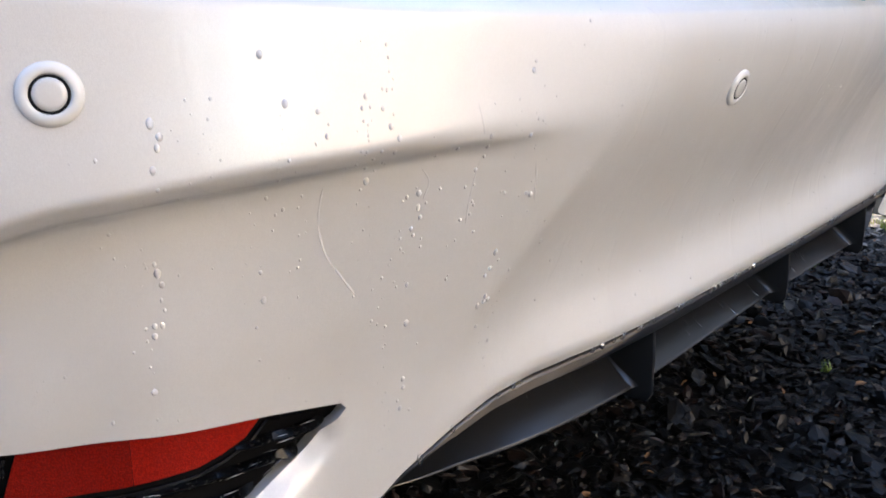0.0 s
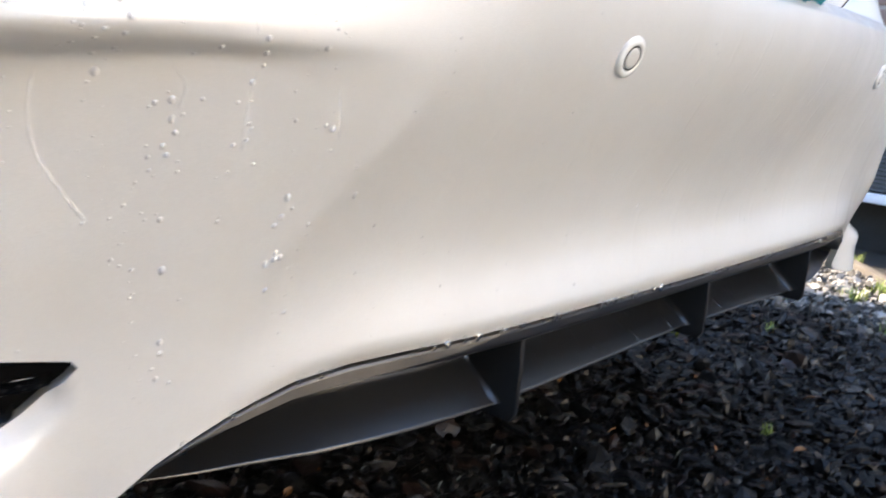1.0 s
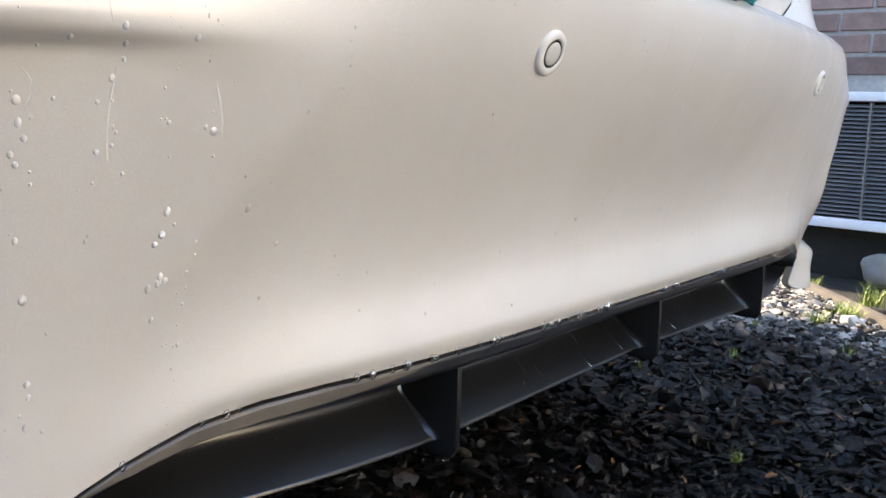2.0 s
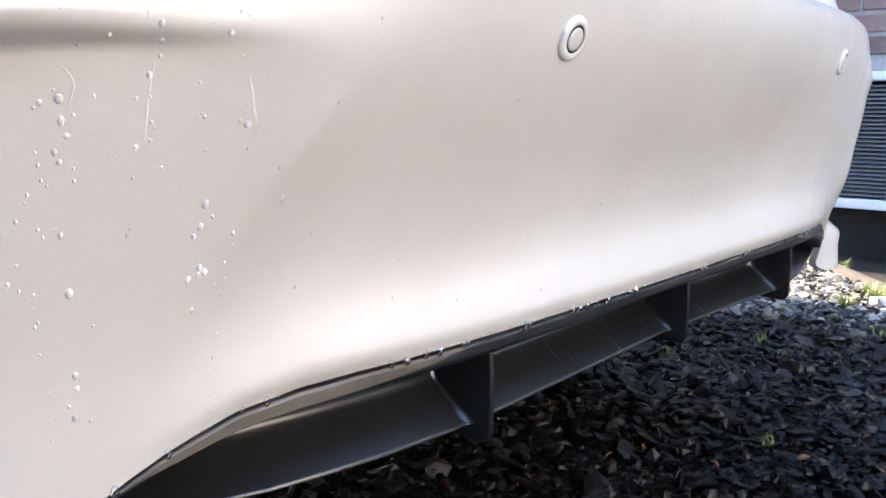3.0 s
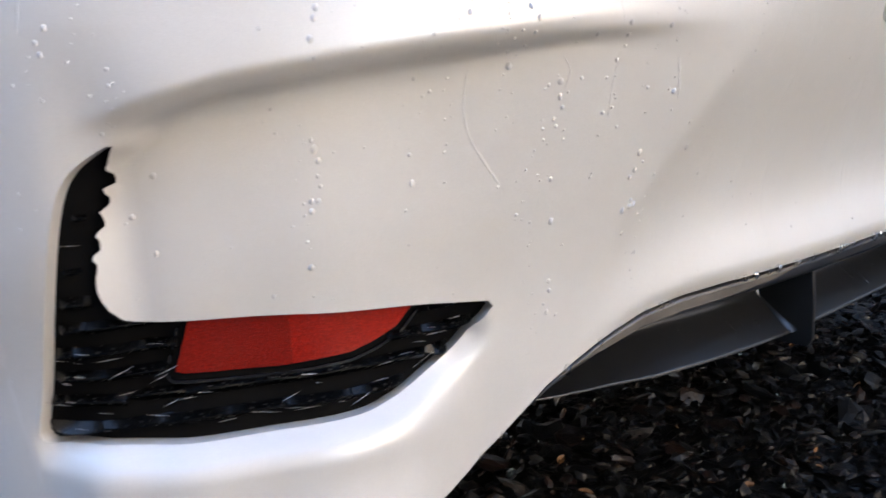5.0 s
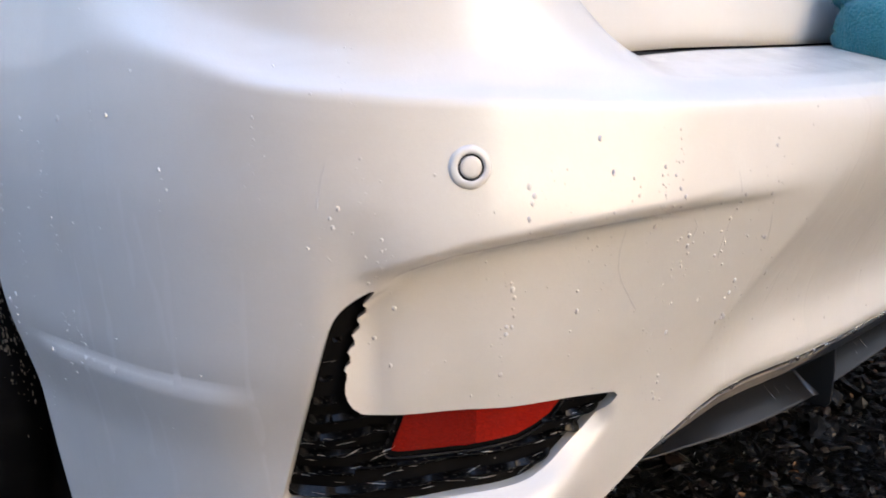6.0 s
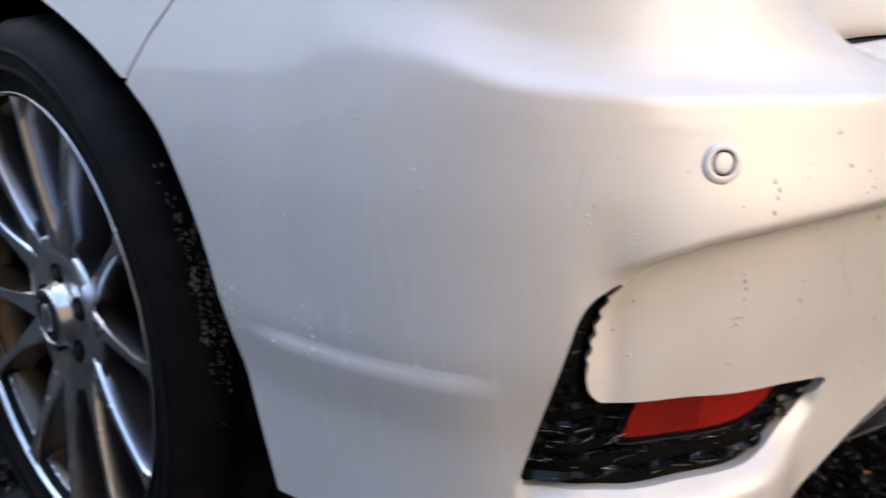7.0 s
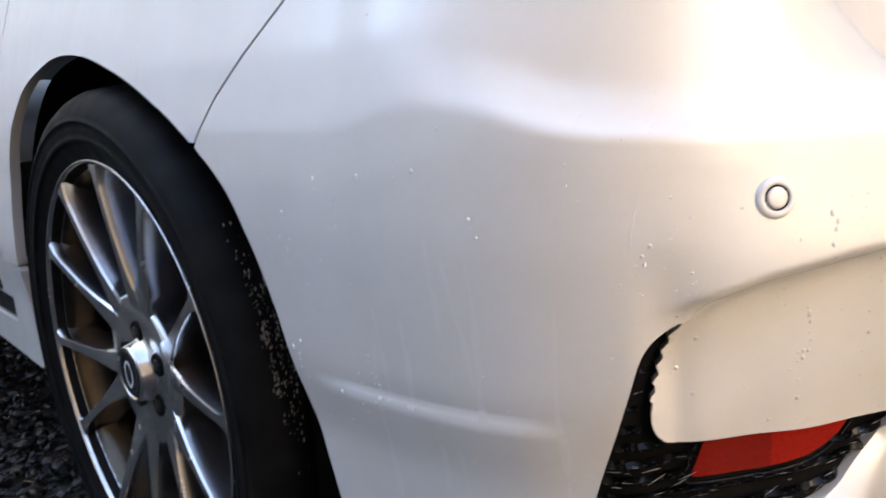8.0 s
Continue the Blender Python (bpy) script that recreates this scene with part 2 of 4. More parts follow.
def smooth_plan(points, steps=24):
    """A centripetal curve through the plan's points."""
    p = [np.array((-points[1][0], points[1][1]))] + [np.array(q, float) for q in points]
    p.append(2 * p[-1] - p[-2])
    out = []
    for i in range(1, len(p) - 2):
        p0, p1, p2, p3 = p[i - 1:i + 3]
        t1 = np.linalg.norm(p1 - p0) ** .5
        t2 = t1 + np.linalg.norm(p2 - p1) ** .5
        t3 = t2 + np.linalg.norm(p3 - p2) ** .5
        for t in np.linspace(t1, t2, steps, endpoint=False):
            a1 = (t1 - t) / t1 * p0 + t / t1 * p1
            a2 = (t2 - t) / (t2 - t1) * p1 + (t - t1) / (t2 - t1) * p2
            a3 = (t3 - t) / (t3 - t2) * p2 + (t - t2) / (t3 - t2) * p3
            b1 = (t2 - t) / t2 * a1 + t / t2 * a2
            b2 = (t3 - t) / (t3 - t1) * a2 + (t - t1) / (t3 - t1) * a3
            out.append((t2 - t) / (t2 - t1) * b1 + (t - t1) / (t2 - t1) * b2)
    out.append(p[-2])
    return np.array(out)


PC = smooth_plan(PLAN)
PU = np.r_[0, np.cumsum(np.hypot(*np.diff(PC, axis=0).T))]
PN = np.stack([np.gradient(PC[:, 1]), -np.gradient(PC[:, 0])], 1)
for _ in range(6):
    PN[1:-1] = (PN[:-2] + 2 * PN[1:-1] + PN[2:]) / 4
PN /= np.linalg.norm(PN, axis=1)[:, None]


def sstep(a, b, x):
    t = np.clip((np.asarray(x, float) - a) / (b - a), 0, 1)
    return t * t * (3 - 2 * t)


# the fall of the tail: height and how far the skin lies inside the plan
LEAN_H = (.20, .30, .345, .360, .372, .390, .408, .430, .455, .50, .545, .567, .587, .62, .66, .70)
LEAN_D = (.085, .0665, .0600, .0580, .0560, .0530, .0490, .0425, .0340, .0150, .0, -.0045, -.006, -.003, .0, .0)
CREASE_U = (.40, .47, .55, .60, .65, .70, .75, .80, .84)
CREASE_Z = (.537, .535, .5325, .5295, .5255, .5208, .5145, .5015, .488)
BOTTOM_U = (0, .30, .40, .44, .48, .505, .52, .54, .56, .58, .60, .62, .64, .68, .80, .95, 1.2)
BOTTOM_Z = (.363, .363, .363, .3615, .357, .350, .345, .336, .325, .309, .293, .281, .275, .271, .270, .268, .262)

VENT_LOW = ((.872, .337), (.848, .3385), (.808, .336), (.771, .3355), (.735, .3357), (.694, .3365), (.676, .340), (.659, .345), (.632, .3565), (.617, .3675))


def body_point(u, h, deeper=0.0):
    """The skin at u (left of the middle: minus) and h, and deeper metres under it."""
    u, h = np.broadcast_arrays(np.asarray(u, float), np.asarray(h, float))
    a = np.abs(u)
    x, y = np.interp(a, PU, PC[:, 0]), np.interp(a, PU, PC[:, 1])
    nx, ny = np.interp(a, PU, PN[:, 0]), np.interp(a, PU, PN[:, 1])
    side = sstep(.545, .76, a)                                   # 0 at the tail, 1 on the flank
    flank = sstep(.86, 1.02, a)
    hs = np.linspace(.20, .70, 201)
    lean = np.interp(hs, LEAN_H, LEAN_D)
    for _ in range(2):
        lean = np.convolve(np.pad(lean, 6, mode="edge"), np.ones(13) / 13, "valid")
    d = np.interp(h, hs, lean)
    d = np.where(d > 0, d, d * (1 - sstep(.5, .7, a))) * (1 - .28 * sstep(.60, .72, a) - .12 * sstep(.74, .80, a) - (.18 + .22 * sstep(.36, .45, h)) * sstep(.805, .845, a) - .40 * sstep(1.35, 1.75, a))
    edge = h - np.interp(a, BOTTOM_U, BOTTOM_Z)
    d = d - .0046 * sstep(.050, .009, edge) * (1 - sstep(.36, .51, a))          # the lower edge turns out again
    d = d + .0060 * sstep(.0085, .0, edge) * (1 - sstep(.44, .56, a))           # and rolls under at the last
    # the wing's crease with the panel set back under it
    zc = np.interp(a, CREASE_U, CREASE_Z)
    rim = np.interp(h, (.34, .382, .409, .441, .465, .482, .491, .52), (.882, .868, .861, .848, .836, .822, .808, .790))
    grow = sstep(.45, .70, a) * (1 - sstep(rim - .018, rim + .0, a))
    below = zc - h
    soft = 1 - sstep(.46, .60, a)
    d = d * (1 - sstep(.37, .54, a) * sstep(.83, .77, a) * sstep(-.001 - .022 * soft, .008 + .014 * soft, -below))
    d = d + grow * sstep(.33, .40, h) * (.002 * sstep(-.002, .016, below) + .0135 * sstep(-.001, .0062, below) * (1 - sstep(.006, .10, below)))
    # the upper part lies back a little
    d = d + .0060 * sstep(.515, .600, h) * (.35 + .65 * sstep(.34, .50, a)) * (1 - sstep(.74, .86, a))
    # the shelf under the vent comes out again
    foot = sstep(.60, .68, a) * (1 - sstep(.80, .885, a))
    d = d - .020 * foot * sstep(.362, .318, h) - .006 * foot * sstep(.31, .27, h)
    # the middle lies a little deeper than the pillars beside it
    fold = np.clip(.537 - (h - .39) / 1.36 - a, 0, None)
    d = d + .0165 * (1 - np.exp(-fold ** 2 / (fold + .005) / .055)) * sstep(.600, .445, h) * sstep(.345, .435, h)
    # the far half stands more upright down to its lower edge
    d = d - .0135 * sstep(.12, .42, u) * sstep(.335, .43, h) * sstep(.60, .47, h)
    # the rolled rim below the vent
    rim_d = np.full(a.shape, 1.0)
    near = (a > .56) & (a < .93) & (h < .42) & (h > .30)
    if near.any():
        q = np.stack([a[near], h[near]], -1)
        best = np.full(len(q), 1.0)
        for p0, p1 in zip(VENT_LOW, VENT_LOW[1:]):
            p0, e = np.array(p0), np.array(p1) - np.array(p0)
            s = np.clip(((q - p0) @ e) / (e @ e), 0, 1)
            best = np.minimum(best, np.hypot(*(q - p0 - s[:, None] * e).T))
        rim_d[near] = best
    d = d + .0075 * sstep(.0135, .0, rim_d)
    # the line along the flank
    line = sstep(.87, .93, a) * (1 - sstep(1.08, 1.16, a))
    d = d - .0040 * line * sstep(.4245, .4155, h) * sstep(.30, .41, h)
    # top: a shelf in front of the boot lid, a shoulder at the side
    lift = np.interp(a, (.5, .57, .67, .79, .857, .894, .93, 1.0, 1.06), (-.004, -.003, .002, .008, .015, .021, .026, .018, .0)) * sstep(.70, .625, h)
    low = h - lift * sstep(.55, .585, h)
    over = np.clip(low - .585, 0, None)
    turn = (0, .010, .015, .018, .021, .025, .03, .05, .08, .115)
    zt = np.interp(over, turn, (0, .0100, .0148, .0170, .0186, .0203, .0222, .030, .037, .044))
    dt = np.interp(over, turn, (0, .0006, .0016, .0030, .0052, .0082, .0120, .028, .062, .110))
    gentle = sstep(-.56, -.36, u)
    zt = zt + gentle * (np.interp(over, (0, .015, .03, .05, .08, .115), (0, .0132, .0222, .030, .037, .044)) - zt)
    dt = dt + gentle * (np.interp(over, (0, .006, .015, .03, .05, .08, .115), (0, .0006, .0036, .0125, .028, .062, .110)) - dt)
    zs = np.interp(over, (0, .013, .018, .022, .03, .045, .07, .10, .16), (0, .0130, .0172, .0200, .0262, .046, .096, .156, .27))
    zs = zs + flank * (2 * over - zs)
    ds = np.interp(over, (0, .013, .018, .022, .03, .045, .07, .10, .16), (0, .0008, .0022, .0044, .0092, .0180, .0265, .037, .065))
    ds = ds + flank * (np.interp(over, (0, .02, .05, .08, .115, .16), (0, .002, .013, .030, .056, .10)) - ds)
    z = np.where(low < .585, low, .585 + (1 - side) * zt + side * zs) + lift * sstep(.55, .585, h)
    d = d + (1 - side) * dt + side * ds + deeper
    # the car stands slightly askew: its far half falls away a little
    out = np.clip(u, 0, .9)
    y = y + .0235 * (1 - np.exp(-(out / .33) ** 1.5)) * sstep(.38, .53, h)
    return np.stack([np.sign(np.where(u == 0, 1, u)) * (x - nx * d), y - ny * d, z], -1)


# ---- helpers of this scene ----
def mesh_of(name, verts, faces, mat, smooth=True):
    me = bpy.data.meshes.new(name)
    me.from_pydata([tuple(map(float, v)) for v in verts], [], [tuple(map(int, f)) for f in faces])
    me.materials.append(mat)
    if smooth:
        me.shade_smooth()
    me.update()
    return me


def part(name, data, mat, parent, label=""):
    """One mesh object under a thing or a part; data is a bmesh, a mesh or (verts, faces)."""
    if isinstance(data, bmesh.types.BMesh):
        me = bpy.data.meshes.new(name)
        data.to_mesh(me)
        data.free()
        me.materials.append(mat)
    elif isinstance(data, tuple):
        me = mesh_of(name, *data, mat)
    else:
        me = data
    ob = new(name, me)
    ob.parent = parent
    if parent is not None:
        ob.matrix_parent_inverse = Matrix.Identity(4)
    if label:
        tagged(ob, label)
    return ob


def thing(name, label, category, group="", kind="", at=(0, 0, 0)):
    ob = new(name)
    ob.location = at
    ob.empty_display_size = .05
    return tagged(ob, label, category, group, kind)


def structure(name, data, mat, label, category):
    ob = part(name, data, mat, None)
    return tagged(ob, label, category, "", "structure")


def soften(bm, angle=40):
    for f in bm.faces:
        f.smooth = True
    for e in bm.edges:
        if len(e.link_faces) == 2 and e.calc_face_angle(0) > radians(angle):
            e.smooth = False
    return bm


def box_bm(x0, x1, y0, y1, z0, z1, bevel=0.0, seg=2):
    bm = bmesh.new()
    bmesh.ops.create_cube(bm, size=1.0, matrix=Matrix.Translation(((x0 + x1) / 2, (y0 + y1) / 2, (z0 + z1) / 2)) @ Matrix.Diagonal((x1 - x0, y1 - y0, z1 - z0, 1)))
    if bevel:
        bmesh.ops.bevel(bm, geom=bm.edges[:], offset=bevel, segments=seg, affect="EDGES", profile=.6)
    return soften(bm)


def lathe(profile, n, axis="x", close=False, start=0.0, sweep=360.0):
    """Verts and faces of a profile of (along, radius) turned about the x axis (or z)."""
    verts, faces, m = [], [], len(profile)
    full = sweep >= 360
    count = n if full else n + 1
    for i in range(count):
        a = radians(start + sweep * i / n)
        for s, r in profile:
            verts.append((s, r * math.cos(a), r * math.sin(a)) if axis == "x" else (r * math.cos(a), r * math.sin(a), s))
    for i in range(n):
        j = (i + 1) % count
        for k in range(m - (0 if close else 1)):
            l = (k + 1) % m
            faces.append((i * m + k, i * m + l, j * m + l, j * m + k))
    return verts, faces


def poly_gap(poly):
    """Signed distance to a closed polygon: minus inside."""
    p = np.array(poly, float)
    q = np.roll(p, -1, 0)

    def gap(u, h):
        pts = np.stack([np.ravel(u), np.ravel(h)], 1)
        best, inside = np.full(len(pts), 1e9), np.zeros(len(pts), bool)
        for a, b in zip(p, q):
            d = b - a
            t = np.clip(((pts - a) @ d) / (d @ d + 1e-12), 0, 1)
            best = np.minimum(best, np.hypot(*(pts - a - t[:, None] * d).T))
            cross = (a[1] > pts[:, 1]) != (b[1] > pts[:, 1])
            with np.errstate(divide="ignore", invalid="ignore"):
                at = a[0] + (pts[:, 1] - a[1]) / (b[1] - a[1] + 1e-15) * d[0]
            inside ^= cross & (pts[:, 0] < at)
        return np.where(inside, -best, best).reshape(np.shape(u))
    return gap


def clipped(us, hs, keep, place, depth=0.012, back=None):
    """A sheet over a grid of (u, h), cut clean along keep = 0, with its rim turned inwards by depth."""
    gu, gh = np.meshgrid(us, hs)
    k = keep(gu, gh)
    nu, nh = len(us), len(hs)
    params, index, faces = [], {}, []

    def corner(i, j):
        if ("v", i, j) not in index:
            index["v", i, j] = len(params)
            params.append((us[j], hs[i]))
        return index["v", i, j]

    cuts = []

    def cut(a, b):
        key = ("e", *min(a, b), *max(a, b))
        if key not in index:
            index[key] = len(params)
            params.append(None)
            cuts.append((index[key], a, b))
        return index[key]

    sign = k > 0
    for i in range(nh - 1):
        row = sign[i:i + 2]
        if not row.any():
            continue
        for j in range(nu - 1):
            q = ((i, j), (i, j + 1), (i + 1, j + 1), (i + 1, j))
            s = [bool(sign[c]) for c in q]
            if all(s):
                faces.append([corner(*c) for c in q])
            elif any(s):
                f = []
                for n in range(4):
                    a, b = q[n], q[(n + 1) % 4]
                    if s[n]:
                        f.append(corner(*a))
                    if s[n] != s[(n + 1) % 4]:
                        f.append(cut(a, b))
                if len(f) > 2:
                    faces.append(f)
    if cuts:
        a = np.array([(us[c[1][1]], hs[c[1][0]]) if sign[c[1]] else (us[c[2][1]], hs[c[2][0]]) for c in cuts])
        b = np.array([(us[c[2][1]], hs[c[2][0]]) if sign[c[1]] else (us[c[1][1]], hs[c[1][0]]) for c in cuts])
        for _ in range(9):
            m = (a + b) / 2
            good = keep(m[:, 0], m[:, 1]) > 0
            a[good], b[~good] = m[good], m[~good]
        for c, v in zip(cuts, (a + b) / 2):
            params[c[0]] = tuple(v)
    params = np.array(params)
    verts = [tuple(v) for v in place(params[:, 0], params[:, 1], 0.0)]
    # the rim
    count = {}
    for f in faces:
        for n in range(len(f)):
            e = (f[n], f[(n + 1) % len(f)])
            count[e] = count.get(e, 0) + 1
    rim = [e for e in count if (e[1], e[0]) not in count]
    ids = sorted({v for e in rim for v in e})
    if depth and ids:
        sub = params[ids]
        rings = [place(sub[:, 0], sub[:, 1], d) for d in (0.0, depth * .12, depth)]
        base = len(verts)
        where = {v: n for n, v in enumerate(ids)}
        for r in rings:
            verts += [tuple(v) for v in r]
        m = len(ids)
        for a, b in rim:
            for n in range(2):
                faces.append((base + n * m + where[b], base + n * m + where[a], base + (n + 1) * m + where[a], base + (n + 1) * m + where[b]))
    return verts, faces


def skin(u, h, d=0.0):
    return body_point(u, h, d)


def frame_at(u, h, deeper=0.0, e=.003):
    """A pose on the skin: x along u to the right, z up the skin, y into the body."""
    o = body_point(u, h, deeper)
    du, dh = body_point(u + e, h, deeper) - body_point(u - e, h, deeper), body_point(u, h + e, deeper) - body_point(u, h - e, deeper)
    ax = Vector(du).normalized()
    up = Vector(dh)
    up = (up - ax * up.dot(ax)).normalized()
    ay = up.cross(ax)
    m = Matrix((ax, ay, up)).transposed().to_4x4()
    m.translation = Vector(o)
    return m


# ---- the car ----
def curve_through(points, steps=5):
    """A smooth closed outline through its points (straight across the last leg)."""
    p = [np.array(q, float) for q in points]
    p = [2 * p[0] - p[1]] + p + [2 * p[-1] - p[-2]]
    out = []
    for a, b, c, d in zip(p, p[1:], p[2:], p[3:]):
        for s in np.linspace(0, 1, steps, endpoint=False):
            out.append(.5 * (2 * b + (c - a) * s + (2 * a - 5 * b + 4 * c - d) * s * s + (3 * b - a - 3 * c + d) * s ** 3))
    return out + [p[-2]]



VENT = tuple(tuple(float(c) for c in p) for p in
             curve_through(((.8045, .4935), (.8115, .4905), (.8200, .4860), (.8290, .4790), (.8360, .4680), (.8430, .4476), (.8515, .4222), (.8602, .3983), (.8708, .3697), (.8810, .3410)), 4)
             + curve_through(((.8770, .3368), (.861, .3383), (.834, .3383), (.808, .336), (.771, .3353), (.735, .3357), (.694, .3365), (.676, .340), (.659, .345), (.632, .3565), (.615, .369), (.5985, .385)), 3)
             + curve_through(((.630, .3885), (.66, .392), (.70, .395), (.735, .398), (.785, .4005), (.8135, .4024), (.8225, .4070), (.8275, .4150), (.8290, .4225), (.8285, .4285)), 3))
VENT = VENT + tuple((float(np.interp(h, (.428, .446, .464, .484), (.8285, .8245, .818, .808))) + k, h + e) for h in np.arange(.430, .480, .0108)
                    for k, e in ((-.0006, 0), (-.0008, .0045), (.0010, .0062), (.0010, .0078), (-.0005, .0092)))
vent_gap = poly_gap(VENT)
ARCH_Y, ARCH_Z = .869, .329
GAP_A = (0.9, 1.04, 1.132, 1.194, 1.232, 1.272, 1.33, 1.37)
GAP_H = (.78, .692, .654, .632, .618, .598, .560, .20)
TOP_A = (0, 0.15, 0.266, 0.371, 0.452, 0.526, 0.562, 0.592, 0.622, 0.65, 0.68, 0.7, 0.75)
TOP_H = (0.694, 0.694, 0.694, 0.696, 0.697, 0.69, 0.683, 0.68, 0.678, 0.676, 0.688, 0.711, 0.8)


def bottom(a):
    return np.interp(a, BOTTOM_U, BOTTOM_Z)


ARCH_REAR = ((.10, 1.110), (.302, 1.148), (.374, 1.160), (.442, 1.168), (.494, 1.180))
arch_line = poly_gap(curve_through([(float(np.interp(a, PU, PC[:, 1])), z) for z, a in ARCH_REAR] + [
    (.513, .537), (.533, .569), (.554, .589), (.588, .611), (.632, .634), (.700, .660), (.752, .677), (.808, .691), (.864, .702), (.924, .708), (.98, .707), (1.03, .698), (1.09, .680),
    (1.13, .658), (1.176, .612), (1.208, .560), (1.225, .508), (1.231, .46), (1.234, .42), (1.239, .382), (1.236, .337), (1.233, .268), (1.232, .10)]))


def arch_gap(u, h):
    """Minus inside a wheel's opening."""
    p = body_point(u, h)
    y, z = p[..., 1], p[..., 2]
    rear = np.full(np.shape(y), .5)
    near = (y < 1.6) & (y > .2)
    rear[near] = arch_line(y[near], z[near])
    front = (np.sqrt(((y - 3.67) / .40) ** 2 + ((z - ARCH_Z) / .380) ** 2) - 1) * .38
    return np.minimum(rear, front)


def bumper_keep(u, h):
    a = np.abs(u)
    k = h - bottom(a)
    k = np.minimum(k, np.interp(a, TOP_A, TOP_H) - h)
    k = np.minimum(k, arch_gap(u, h))
    k = np.minimum(k, (np.interp(a, GAP_A, GAP_H) - h) * .8 - .0007)
    k = np.minimum(k, 1.30 - a)
    k = np.minimum(k, .72 - h)
    return np.minimum(k, vent_gap(a, h))


car = thing("car", "pearl white saloon car, wet and freshly rinsed, parked on slate gravel", "car")
us = np.unique(np.round(np.concatenate([np.arange(-1.32, -.40, .0055), np.arange(-.40, .40, .010), np.arange(.40, 1.321, .008)]), 4))
hs = np.unique(np.round(np.concatenate([np.arange(.25, .427, .0055), np.arange(.427, .546, .0023), np.arange(.546, .59, .0055), np.arange(.59, .62, .002), np.arange(.62, .7251, .004)]), 4))
bumper = part("rear_bumper", clipped(us, hs, bumper_keep, skin, .009), PAINT, car, "pearl white rear bumper with creased corner and water beads")


def quarter_keep(side):
    def keep(u, h):
        a = np.abs(u)
        k = np.minimum((h - np.interp(a, GAP_A, GAP_H)) * .8 - .0007, arch_gap(u, h))
        p = body_point(u, h)
        k = np.minimum(k, DOOR_Y(p[..., 2]) - .0022 - p[..., 1])
        k = np.minimum(k, p[..., 2] - .4235)
        return np.minimum(k, .745 - h)
    return keep


def DOOR_Y(z):
    return np.interp(z, (.30, .388, .445, .511, .571, .629, .683, .80, .90), (1.337, 1.330, 1.313, 1.305, 1.284, 1.255, 1.238, 1.236, 1.230))


def inlay_z(y):
    """Lower and upper edge of the skirt's black inlay."""
    return .320 + (y - 1.36) * .02, .357 + (y - 1.355) * .035


def sill_keep(u, h):
    """The skirt under the doors, from the arch forwards."""
    p = body_point(u, h)
    y, z = p[..., 1], p[..., 2]
    top = np.where(y < 1.335, .4205, inlay_z(y)[0])
    return np.minimum(np.minimum(np.minimum(top - z, z - np.interp(y, (1.23, 1.37, 1.52, 1.7, 3.2), (.262, .268, .275, .28, .285))), arch_gap(u, h)), 3.25 - y)


def inlay_keep(u, h):
    p = body_point(u, h)
    y, z = p[..., 1], p[..., 2]
    lo, hi = inlay_z(y)
    return np.minimum(np.minimum(np.minimum(hi - z, z - lo), y - 1.340 - (z - lo) * .05), 3.2 - y)


def plate_keep(u, h):
    p = body_point(u, h)
    y, z = p[..., 1], p[..., 2]
    return np.minimum(np.minimum(np.minimum(y - 1.385, 1.545 - y), z - inlay_z(y)[1] - .007), inlay_z(y)[1] + .025 - z)


def door_keep(y0, y1):
    def keep(u, h):
        p = body_point(u, h)
        y, z = p[..., 1], p[..., 2]
        a = y - np.where(y0 < 1.5, DOOR_Y(z) + .0022, y0)
        return np.minimum(np.minimum(np.minimum(a, y1 - y), z - inlay_z(y)[1] - .003), .745 - h)
    return keep


def fender_keep(u, h):
    p = body_point(u, h)
    y, z = p[..., 1], p[..., 2]
    return np.minimum(np.minimum(np.minimum(y - 3.102, arch_gap(u, h)), z - .25), .70 - h)


uq = np.arange(.95, 2.10, .010)
hq = np.unique(np.round(np.concatenate([np.arange(.38, .60, .008), np.arange(.60, .7461, .005)]), 4))
usl = np.concatenate([np.arange(1.76, 2.2, .009), np.arange(2.2, 3.9, .05)])
hsl = np.arange(.22, .46, .006)
HIGH = float(PU[PC[:, 0].argmax()]), int(PC[:, 0].argmax())
ud = np.concatenate([np.arange(1.2, 2.2, .010), np.arange(2.2, 4.1, .05)])
hd = np.concatenate([np.arange(.33, .60, .010), np.arange(.60, .7461, .008)])
uf = np.concatenate([np.arange(3.7, float(PU[-1]), .03), [float(PU[-1])]])
hf = np.arange(.24, .705, .012)
